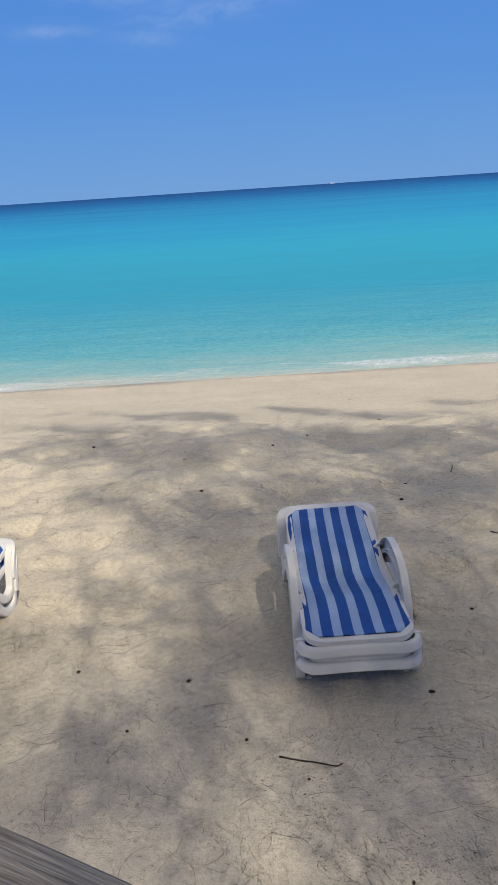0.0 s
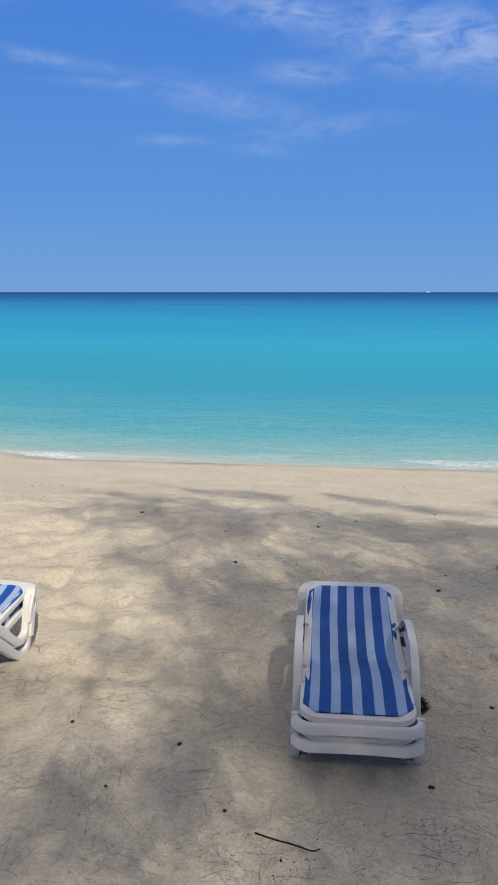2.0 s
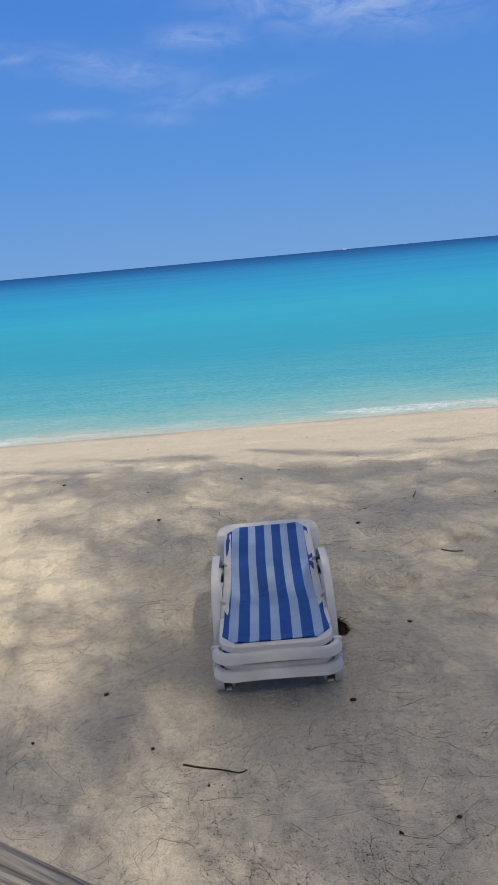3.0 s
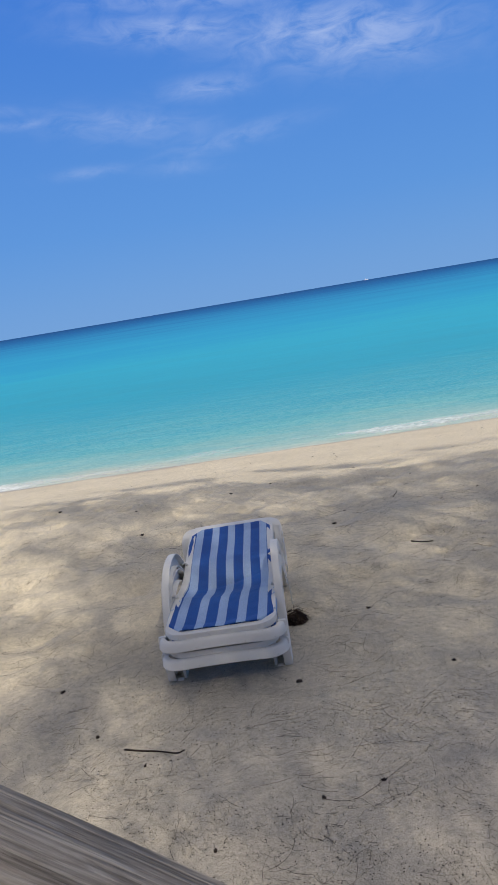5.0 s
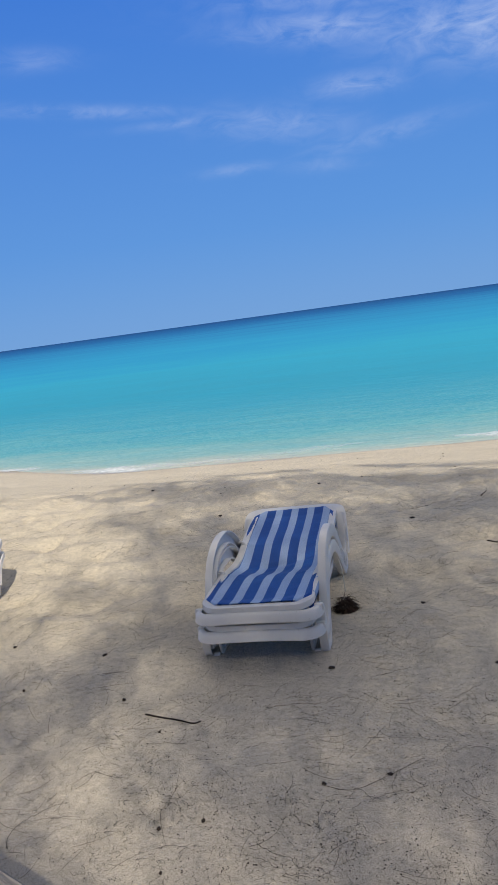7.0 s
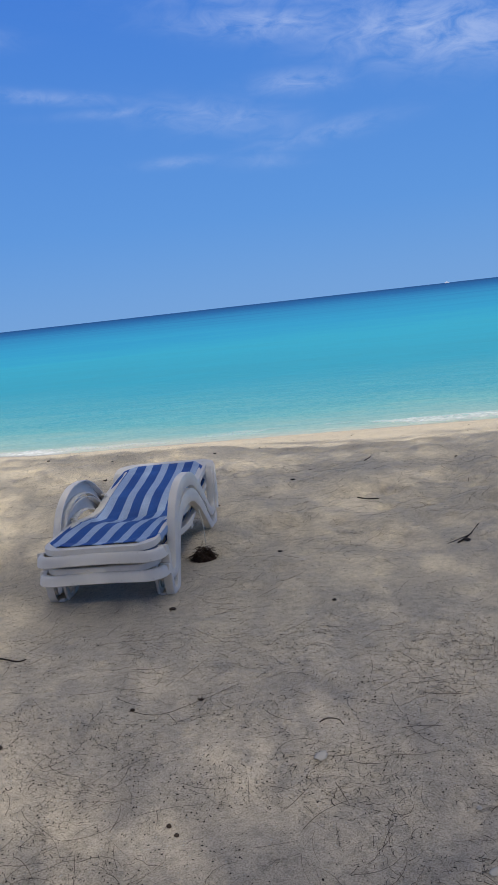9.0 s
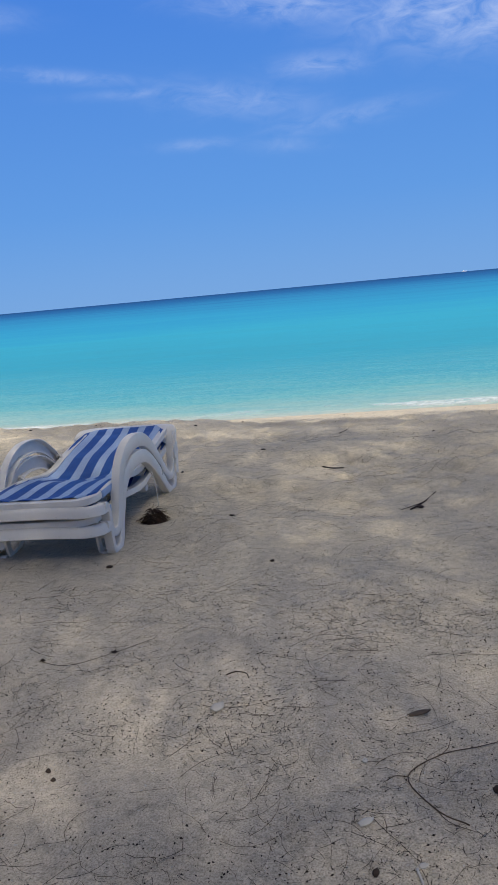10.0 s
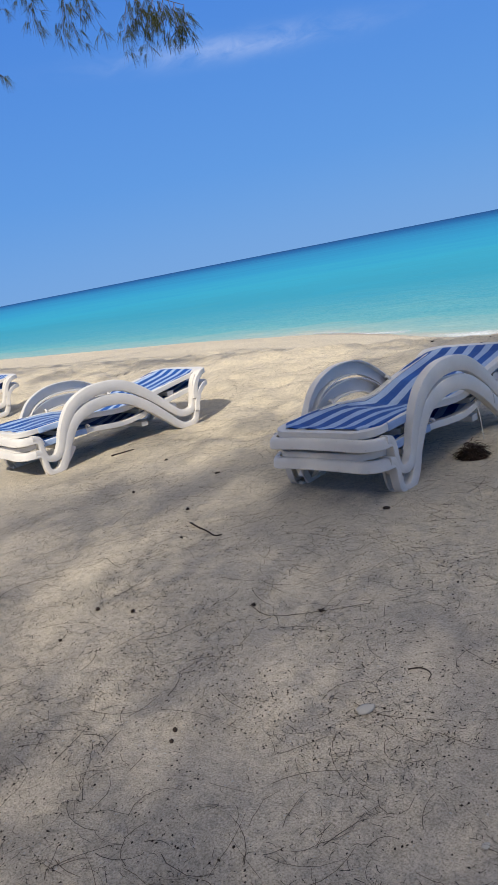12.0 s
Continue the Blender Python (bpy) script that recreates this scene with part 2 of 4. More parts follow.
def wood_material(name, light, dark, along="X"):
    m, n, co = material(name)
    sx, sy, sz = (1.0, 6.0, 6.0) if along == "X" else (6.0, 1.0, 6.0) if along == "Y" else (6.0, 6.0, 1.0)
    grain = n.noise(n.scaled(co, sx, sy, sz), 9.0, 6.0, 0.62, 1.0)
    lines = n.noise(n.scaled(co, sx * 0.4, sy * 2.4, sz * 2.4), 9.0, 3.0, 0.6, 0.2)
    wave = n.add("ShaderNodeTexWave", {"Vector": n.scaled(co, sx * 0.25, 1.0, 1.0) if along == "X" else n.scaled(co, 1.0, sy * 0.25, 1.0) if along == "Y" else n.scaled(co, 1.0, 1.0, sz * 0.25),
                                       "Scale": 38.0, "Distortion": 5.0, "Detail": 2.0, "Detail Scale": 0.7}, bands_direction="X" if along == "Y" else "Y")
    blot = n.noise(co, 6.0, 4.0, 0.6)
    some = n.noise(n.scaled(co, 0.15, 1.0, 1.0), 16.0, 2.0)
    base = n.mix(n.ramp(grain, [(0.32, 0.0), (0.68, 1.0)]), dark, light)
    base = n.mix(n.ramp(lines, [(0.34, 0.7), (0.48, 0.0)]), base, tuple(c * 0.35 for c in dark))
    furrow = n.math("MULTIPLY", n.ramp(wave.outputs["Fac"], [(0.10, 1.0), (0.45, 0.0)]), n.ramp(some, [(0.35, 0.08), (0.6, 0.5)]))
    base = n.mix(furrow, base, tuple(c * 0.4 for c in dark))
    base = n.mix(n.math("MULTIPLY", n.ramp(blot, [(0.5, 0.0), (0.75, 1.0)]), 0.35), base, tuple(c * 0.75 for c in light))
    finish(n, base, 0.85, n.bump(n.math("ADD", n.math("MULTIPLY", lines, 1.2), grain), 0.7, 0.006), spec=0.2)
    return m


def bark_material():
    m, n, co = material("rough_bark")
    f = n.noise(n.scaled(co, 1, 1, 0.3), 14.0, 6.0, 0.65, 0.5)
    base = n.ramp(f, [(0.3, (0.05, 0.038, 0.03)), (0.7, (0.20, 0.155, 0.12))])
    finish(n, base, 0.95, n.bump(f, 0.9, 0.03), spec=0.1)
    return m


def plain_material(name, c1, c2, scale=20.0, rough=0.85):
    m, n, co = material(name)
    isl = n.add("ShaderNodeNewGeometry").outputs["Random Per Island"]
    f = n.math("ADD", n.math("MULTIPLY", n.noise(co, scale, 3.0), 0.5), n.math("MULTIPLY", isl, 0.5))
    finish(n, n.ramp(f, [(0.25, c1), (0.75, c2)]), rough, spec=0.25)
    return m


SAND, SEA, FOAM = sand_material(), sea_material(), foam_material()
PLASTIC = plastic_material("white_resin", (0.75, 0.715, 0.655), (0.60, 0.575, 0.52))
CLOTH = cloth_material()
RAILWOOD = wood_material("weathered_grey_wood", (0.42, 0.375, 0.325), (0.20, 0.168, 0.14), "X")
DECKWOOD = wood_material("weathered_deck_wood", (0.30, 0.27, 0.24), (0.14, 0.12, 0.10), "Y")
POSTWOOD = wood_material("weathered_post_wood", (0.30, 0.27, 0.24), (0.14, 0.12, 0.10), "Z")
BARK = bark_material()
NEEDLE = plain_material("casuarina_needles", (0.022, 0.034, 0.012), (0.085, 0.090, 0.028))
LITTER = plain_material("dry_needle_litter", (0.040, 0.031, 0.025), (0.14, 0.105, 0.078))
DARKBIT = plain_material("dark_cone_husk", (0.014, 0.010, 0.009), (0.045, 0.033, 0.027))
SHELL = plain_material("bleached_shell", (0.38, 0.36, 0.33), (0.52, 0.50, 0.46))
STONE = plain_material("grey_shell", (0.36, 0.34, 0.31), (0.46, 0.44, 0.40))
FIBRE = plain_material("dark_root_fibre", (0.016, 0.011, 0.009), (0.075, 0.045, 0.03))
HEM = plain_material("pale_blue_hem_cloth", (0.27, 0.38, 0.60), (0.36, 0.47, 0.66), 30.0, 0.6)
RENDERED = plain_material("cream_wall_render", (0.62, 0.55, 0.44), (0.70, 0.63, 0.52), 6.0, 0.9)
HULL = plain_material("white_hull_paint", (0.78, 0.79, 0.80), (0.84, 0.84, 0.84), 2.0, 0.3)
GLASSDARK = plain_material("dark_cabin_glass", (0.02, 0.03, 0.04), (0.04, 0.05, 0.06), 2.0, 0.1)
CORD = plain_material("pale_cord", (0.55, 0.54, 0.50), (0.66, 0.65, 0.60))


# ---- mesh helpers ----
def thing(name, m, label, category, group="", kind=""):
    ob = new(name)
    ob.matrix_world = m
    return tagged(ob, label, category, group, kind)


def mesh_of(name, verts, faces, mat, smooth=True):
    me = bpy.data.meshes.new(name)
    me.from_pydata(verts, [], faces)
    me.materials.append(mat)
    if smooth:
        me.polygons.foreach_set("use_smooth", [True] * len(me.polygons))
    me.update()
    return me


def piece(name, me, parent=None, label="", at=None):
    ob = new(name, me)
    if parent is not None:
        ob.parent = parent
    if at is not None:
        ob.matrix_basis = at
    if label:
        tagged(ob, label)
    return ob


def spline(pts, steps):
    """Catmull-Rom through the points."""
    p = [Vector(q) for q in pts]
    p = [p[0] * 2 - p[1]] + p + [p[-1] * 2 - p[-2]]
    out = []
    for i in range(1, len(p) - 2):
        for k in range(steps):
            t = k / steps
            a, b, c, d = p[i - 1], p[i], p[i + 1], p[i + 2]
            out.append(0.5 * ((2 * b) + (c - a) * t + (2 * a - 5 * b + 4 * c - d) * t * t + (3 * b - a - 3 * c + d) * t ** 3))
    out.append(p[-2].copy())
    return out


def section(hw, ht, r):
    """A rounded rectangle with flat sides, 20 corners."""
    out, e = [], 0.25 * r
    for sx, sy, a0 in ((1, 1, 0), (-1, 1, 90), (-1, -1, 180), (1, -1, 270)):
        cx, cy = sx * (hw - r), sy * (ht - r)
        arc = [(cx + r * math.cos(radians(a0 + a)), cy + r * math.sin(radians(a0 + a))) for a in (0, 45, 90)]
        d0, d1 = radians(a0 - 90), radians(a0 + 180)
        out.append((arc[0][0] + e * math.cos(d0), arc[0][1] + e * math.sin(d0)))
        out += arc
        out.append((arc[2][0] + e * math.cos(d1), arc[2][1] + e * math.sin(d1)))
    return out


def sweep(path, across, shape, closed=False, taper=None):
    """Sweeps a section along a path; across gives the section's first axis at each step."""
    verts, faces, n, k = [], [], len(path), len(shape)
    for i, p in enumerate(path):
        a = path[(i - 1) % n] if closed or i else path[i]
        b = path[(i + 1) % n] if closed or i < n - 1 else path[i]
        t = (b - a).normalized()
        u = across(i, p, t)
        u = (u - t * u.dot(t)).normalized()
        w = t.cross(u)
        s = taper(i / (n - 1)) if taper else 1.0
        for x, y in shape:
            verts.append(p + u * x * s + w * y * s)
    for i in range(n if closed else n - 1):
        j = (i + 1) % n
        for q in range(k):
            r = (q + 1) % k
            faces.append((i * k + q, i * k + r, j * k + r, j * k + q))
    if not closed:
        faces.append(tuple(range(k - 1, -1, -1)))
        faces.append(tuple(range((n - 1) * k, n * k)))
    return [tuple(v) for v in verts], faces


def tube(pts, r0, r1, sides=6):
    shape = [(math.cos(2 * math.pi * i / sides), math.sin(2 * math.pi * i / sides)) for i in range(sides)]
    def ax(i, p, t):
        return Vector((0, 0, 1)).cross(t) if abs(t.z) < 0.95 else Vector((1, 0, 0))
    return sweep(pts, ax, shape, taper=lambda f: r0 + (r1 - r0) * f)


def joined(parts):
    verts, faces = [], []
    for v, f in parts:
        o = len(verts)
        verts += v
        faces += [tuple(i + o for i in q) for q in f]
    return verts, faces


def slab(lx, ly, lz, bevel=0.004):
    """A board with eased edges, centred, top at z=0."""
    bm = bmesh.new()
    bmesh.ops.create_cube(bm, size=1.0)
    bmesh.ops.scale(bm, vec=(lx, ly, lz), verts=bm.verts)
    bmesh.ops.translate(bm, vec=(0, 0, -lz / 2), verts=bm.verts)
    bmesh.ops.bevel(bm, geom=bm.edges[:], offset=bevel, segments=2, affect="EDGES")
    return bm


def from_bm(name, bm, mat, smooth=False):
    me = bpy.data.meshes.new(name)
    bm.to_mesh(me)
    bm.free()
    me.materials.append(mat)
    if smooth:
        me.polygons.foreach_set("use_smooth", [True] * len(me.polygons))
    return me


# ---- the lie of the sand ----
RNG = np.random.default_rng(7)
LAT = RNG.random((256, 256))


def vnoise(x, y):
    x, y = np.asarray(x, float), np.asarray(y, float)
    xi, yi = np.floor(x).astype(int), np.floor(y).astype(int)
    fx, fy = x - xi, y - yi
    fx, fy = fx * fx * (3 - 2 * fx), fy * fy * (3 - 2 * fy)
    a, b = LAT[xi % 256, yi % 256], LAT[(xi + 1) % 256, yi % 256]
    c, d = LAT[xi % 256, (yi + 1) % 256], LAT[(xi + 1) % 256, (yi + 1) % 256]
    return (a * (1 - fx) + b * fx) * (1 - fy) + (c * (1 - fx) + d * fx) * fy - 0.5


def smooth01(v, a, b):
    t = np.clip((np.asarray(v, float) - a) / (b - a), 0, 1)
    return t * t * (3 - 2 * t)


SHORE_Z = -2.04


def footprints():
    """Trodden hollows with low pushed-up rims, laid out on a fine grid."""
    rn = np.random.default_rng(77)
    gx, gy = np.meshgrid(np.arange(-9.0, 7.0, 0.03), np.arange(2.6, 12.0, 0.03), indexing="ij")
    h = np.zeros_like(gx)
    for _ in range(1150):
        x, y, a = rn.uniform(-9, 7), 2.6 + 9.4 * rn.random() ** 0.9, rn.uniform(0, math.pi)
        L, w, deep = rn.uniform(0.12, 0.24), rn.uniform(0.07, 0.13), rn.uniform(0.011, 0.035)
        i, j, k = int((x + 9) / 0.03), int((y - 2.6) / 0.03), 18
        part = (slice(max(i - k, 0), i + k), slice(max(j - k, 0), j + k))
        dx, dy = gx[part] - x, gy[part] - y
        u, v = (dx * math.cos(a) + dy * math.sin(a)) / L, (dy * math.cos(a) - dx * math.sin(a)) / w
        r2 = u * u + v * v
        h[part] += deep * (-np.exp(-r2 * 1.6) + 0.75 * r2 * np.exp(-r2 * 1.1)) * smooth01(y, 2.6, 4.6)
    return h


PRINTS = footprints()


def trodden(x, y):
    fx, fy = np.clip((x + 9.0) / 0.03, 0, PRINTS.shape[0] - 1.01), np.clip((y - 2.6) / 0.03, 0, PRINTS.shape[1] - 1.01)
    i, j = fx.astype(int), fy.astype(int)
    a, b = fx - i, fy - j
    return (PRINTS[i, j] * (1 - a) + PRINTS[i + 1, j] * a) * (1 - b) + (PRINTS[i, j + 1] * (1 - a) + PRINTS[i + 1, j + 1] * a) * b


def shore_bend(x):
    """How far the waterline bows out to sea along the beach."""
    return 2.6 * smooth01(-np.asarray(x, float), 6.5, 16.0)


def sand_z(x, y):
    x, y = np.asarray(x, float), np.asarray(y, float)
    # level above the berm, then a face of about eleven degrees down to the sea
    u = np.maximum(y - 7.4 - shore_bend(x) * smooth01(y, 9, 18), 0)
    face = -0.1934 * (np.sqrt(u * u + 1.2) - math.sqrt(1.2))
    face = face + 0.030 * np.maximum(y - 14.0, 0)
    z = np.where(y > 28, -3.35 - 1.9 * smooth01(y, 28, 200), face)
    z = np.maximum(z, -5.4)
    z = z - 0.13 * smooth01(x, -0.8, 1.2) * smooth01(y, 6.2, 8.2) * (1 - smooth01(y, 10.0, 14.0))
    trod = (0.25 + 0.75 * smooth01(y, 3.4, 5.4)) * (1 - 0.75 * smooth01(y, 9.0, 11.5)) * (1 - smooth01(y, 16.5, 18))
    lumps = vnoise(x * 2.1 + 3.3, y * 2.6) * 0.078 + vnoise(x * 4.3 + 40, y * 5.0 + 7) * 0.050 + vnoise(x * 9 + 11, y * 10 + 3) * 0.020
    broad = vnoise(x * 0.55 + 9, y * 0.6 + 5) * 0.07
    hole = -0.035 * np.exp(-(((x - 0.975) / 0.11) ** 2 + ((y - 4.47) / 0.10) ** 2))
    near = np.exp(-(((x - 0.57) / 0.75) ** 4 + ((y - 4.5) / 1.1) ** 4))
    near = np.maximum(near, np.exp(-(((x + 2.2) / 0.7) ** 4 + ((y - 4.25) / 1.1) ** 4)))
    return z + (lumps * 1.05 + broad * 0.6 + trodden(x, y) * (y < 11.9) * (1 - smooth01(y, 9.5, 11.5))) * trod * (1 - 0.8 * near) + hole + 0.006 * vnoise(x * 14, y * 14)


def spread(lo, hi, step, far_lo, far_hi, grow=1.35):
    mid = list(np.arange(lo, hi + step / 2, step))
    out, s, v = [], step, lo
    while v > far_lo:
        s *= grow
        v -= s
        out.append(max(v, far_lo))
    left = out[::-1]
    out, s, v = [], step, mid[-1]
    while v < far_hi:
        s *= grow
        v += s
        out.append(min(v, far_hi))
    return np.array(left + mid + out)


def sheet(name, xs, ys, zf, mat):
    gx, gy = np.meshgrid(xs, ys)
    gz = zf(gx, gy)
    nx, ny = len(xs), len(ys)
    verts = np.stack([gx.ravel(), gy.ravel(), gz.ravel()], 1)
    i = np.arange(nx * ny).reshape(ny, nx)
    faces = np.stack([i[:-1, :-1].ravel(), i[:-1, 1:].ravel(), i[1:, 1:].ravel(), i[1:, :-1].ravel()], 1)
    me = bpy.data.meshes.new(name)
    me.vertices.add(len(verts))
    me.vertices.foreach_set("co", verts.ravel())
    me.loops.add(faces.size)
    me.loops.foreach_set("vertex_index", faces.ravel())
    me.polygons.add(len(faces))
    me.polygons.foreach_set("loop_start", np.arange(0, faces.size, 4))
    me.polygons.foreach_set("use_smooth", np.ones(len(faces), bool))
    me.update(calc_edges=True)
    me.validate()
    me.materials.append(mat)
    return new(name, me)


ground = sheet("ground", spread(-9.0, 6.5, 0.04, -4500, 4500), spread(1.2, 19.8, 0.045, -4500, 4900), sand_z, SAND)
tagged(ground, "pale coral sand beach, trodden and littered with needles", "sand", kind="structure")


def sea_z(x, y):
    x, y = np.asarray(x, float), np.asarray(y, float)
    calm = smooth01(y, 20.4, 27) * (1 - smooth01(y, 70, 130))
    return SHORE_Z + calm * (vnoise(x * 0.35, y * 0.9) * 0.07 + vnoise(x * 1.1 + 5, y * 2.2) * 0.035) + 0.03 * np.exp(-((y - 20.6) / 0.6) ** 2)


water = sheet("water", spread(-24, 14, 0.16, -4900, 4900), spread(17.8, 38, 0.13, 16.9, 4950, 1.2), sea_z, SEA)
tagged(water, "calm clear turquoise sea deepening to blue at the horizon", "sea", kind="structure")


def wash(name, y0, width, lift, seed, label):
    """A line of foam that the last wave left along the shore."""
    xs = np.arange(-44, 14.01, 0.1)
    r = 9
    verts, faces, uvs = [], [], []
    line = y0 + shore_bend(xs) + 1.6 * vnoise(xs * 0.16 + seed, 0 * xs + seed) + 0.5 * vnoise(xs * 0.7 + seed, 0 * xs)
    wide = width * (0.65 + 0.9 * (vnoise(xs * 0.25 + seed * 3, 0 * xs + 2) + 0.5))
    for i, x in enumerate(xs):
        for k in range(r):
            f = k / (r - 1)
            y = line[i] + (f - 0.5) * wide[i]
            base = max(float(sand_z(x, y)), float(sea_z(x, y)))
            verts.append((x, y, base + 0.006 + lift * math.sin(math.pi * f) ** 2 * (0.5 + float(vnoise(x * 3, y * 4)) )))
            uvs.append((f, x))
    for i in range(len(xs) - 1):
        for k in range(r - 1):
            faces.append((i * r + k, (i + 1) * r + k, (i + 1) * r + k + 1, i * r + k + 1))
    me = mesh_of(name, verts, faces, FOAM)
    uv = me.uv_layers.new(name="UVMap")
    for loop in me.loops:
        f, x = uvs[loop.vertex_index]
        uv.data[loop.index].uv = (x, f)
    return tagged(new(name, me), label, "foam", kind="stuff")


wash("foam", 20.35, 1.5, 0.03, 3.0, "white lace of foam where small waves reach the sand")


# ---- stairs and handrail ----
RAIL_Y, RAIL_Z, RAIL_SLOPE = 0.424, 2.268, 0.681
RAIL_FROM, RAIL_TO = -0.95, 2.3


def stair():
    st = thing("wooden_stair", Matrix(), "weathered grey wooden stair leading down from a deck to the sand", "stair")
    tread = from_bm("tread", slab(0.306, 1.05, 0.04), DECKWOOD)
    n = 7
    for k in range(n):
        z = 1.35 - 0.18 * (k + 1)
        piece("tread", tread, st, at=pose(0.386 + 0.27 * k, -0.13, z))
    for y in (-0.62, 0.36):
        a, b = Vector((0.22, y, 1.20)), Vector((2.25, y, -0.06))
        v, f = sweep([a, a.lerp(b, 0.5), b], lambda i, p, t: Vector((0, 1, 0)), section(0.02, 0.115, 0.006))
        piece("stringer", mesh_of("stringer", v, f, RAILWOOD, False), st)
    return st


def deck():
    dk = thing("wooden_deck", Matrix(), "weathered grey board deck at the head of the stair", "deck")
    board = from_bm("board", slab(0.135, 2.2, 0.035), DECKWOOD)
    for k in range(14):
        piece("board", board, dk, at=pose(0.165 - 0.141 * k, -0.72, 1.35))
    beam = from_bm("beam", slab(1.96, 0.05, 0.16), RAILWOOD)
    for y in (-1.7, -0.7, 0.25):
        piece("beam", beam, dk, at=pose(-0.76, y, 1.313))
    leg = from_bm("post", slab(0.1, 0.1, 1.25), POSTWOOD)
    for x in (-1.6, 0.1):
        for y in (-1.63, 0.18):
            piece("post", leg, dk, at=pose(x, y, 1.153))
    return dk


def handrail():
    hr = thing("handrail", Matrix(), "weathered grey wooden handrail sloping down beside the stair", "handrail")
    slope = math.degrees(math.atan(RAIL_SLOPE))
    length = (RAIL_TO - RAIL_FROM) / math.cos(radians(slope))
    n = 90
    pts = [Vector((length * i / n, 0, 0)) for i in range(n + 1)]
    # a board with worn, rounded arrises and shallow weathered furrows along its top
    shape = [(0.059, -0.014), (0.056, 0.011), (0.049, 0.0175)]
    for k in range(25):
        y = 0.045 - 0.090 * k / 24
        deep = 0.5 + 0.5 * noise.noise((y * 55, 2.0, 0))
        shape.append((y, 0.0195 - 0.0028 * deep * (k % 2)))
    shape += [(-0.049, 0.0175), (-0.056, 0.011), (-0.059, -0.014), (-0.052, -0.019), (0.052, -0.019)]
    shape = [(y * 0.85, z) for y, z in shape]
    v, f = sweep(pts, lambda i, p, t: Vector((0, -1, 0)), shape)
    v = [(x, y + 0.0020 * noise.noise((x * 2.2, y * 9, 0)), z + 0.0014 * noise.noise((x * 5, y * 60, 3))) for x, y, z in v]
    top = piece("top_rail", mesh_of("top_rail", v, f, RAILWOOD), hr)
    top.matrix_basis = pose(RAIL_FROM, RAIL_Y, RAIL_Z - RAIL_SLOPE * RAIL_FROM - 0.02 / math.cos(radians(slope)), 0, slope, 0)
    for x in (-0.88, 2.22):
        top = RAIL_Z - RAIL_SLOPE * x - 0.055
        foot = 1.1 if x < 0 else -0.3
        piece("post", from_bm("post", slab(0.09, 0.09, top - foot), POSTWOOD), hr, at=pose(x, 0.418, top))
    return hr


def sky_block_wall():
    """An unseen plain rendered wall, added behind the deck to block low blue sky."""
    ob = new("wall_south", from_bm("wall_south", slab(46.0, 0.25, 5.6, 0.02), RENDERED))
    ob.matrix_world = pose(0, -9.2, 5.5)
    tagged(ob, "plain cream rendered wall behind the beach deck, unseen, added to block low blue sky", "wall", kind="structure")


stair()
deck()
handrail()
sky_block_wall()


# ---- sun loungers ----
HALF = 0.335
SIDE = [(0.09, 0.210), (0.122, 0.203), (0.142, 0.165), (0.150, 0.105), (0.162, 0.058), (0.195, 0.036), (0.250, 0.040), (0.300, 0.100), (0.348, 0.212), (0.445, 0.345), (0.585, 0.410),
        (0.74, 0.422), (0.90, 0.395), (1.06, 0.305), (1.20, 0.190), (1.31, 0.090), (1.38, 0.044), (1.45, 0.036), (1.505, 0.060), (1.535, 0.14), (1.56, 0.24), (1.60, 0.305)]


def bed_z(v):
    """The height of the sling along the bed."""
    return 0.262 + 0.008 * math.sin(v * 4.0) - 0.034 * math.exp(-((v - 0.86) / 0.26) ** 2) + 0.075 * max(0.0, (v - 0.95) / 0.72) ** 1.05


# half-width of the side band along its run
BAND = [(0.0, 0.022), (0.15, 0.020), (0.20, 0.024), (0.28, 0.032), (0.38, 0.040), (0.55, 0.043), (0.85, 0.042), (1.10, 0.038), (1.32, 0.030), (1.42, 0.027), (1.52, 0.028), (1.60, 0.026)]


def apron(low, high):
    """Profile of a foot or head board, up and outward: a thin upright face, its top edge turned inwards."""
    return [(low, 0.004), (low + 0.002, 0.001), (low + 0.03, -0.004), (high - 0.006, -0.008), (high - 0.002, -0.010), (high, -0.014), (high + 0.003, -0.030), (high + 0.008, -0.030),
            (high + 0.009, -0.012), (high + 0.006, -0.005), (high, 0.000), (low + 0.03, 0.006), (low, 0.012), (low - 0.003, 0.010), (low - 0.003, 0.006)]


def crisp(me, angle=38):
    me.set_sharp_from_angle(angle=radians(angle))
    return me


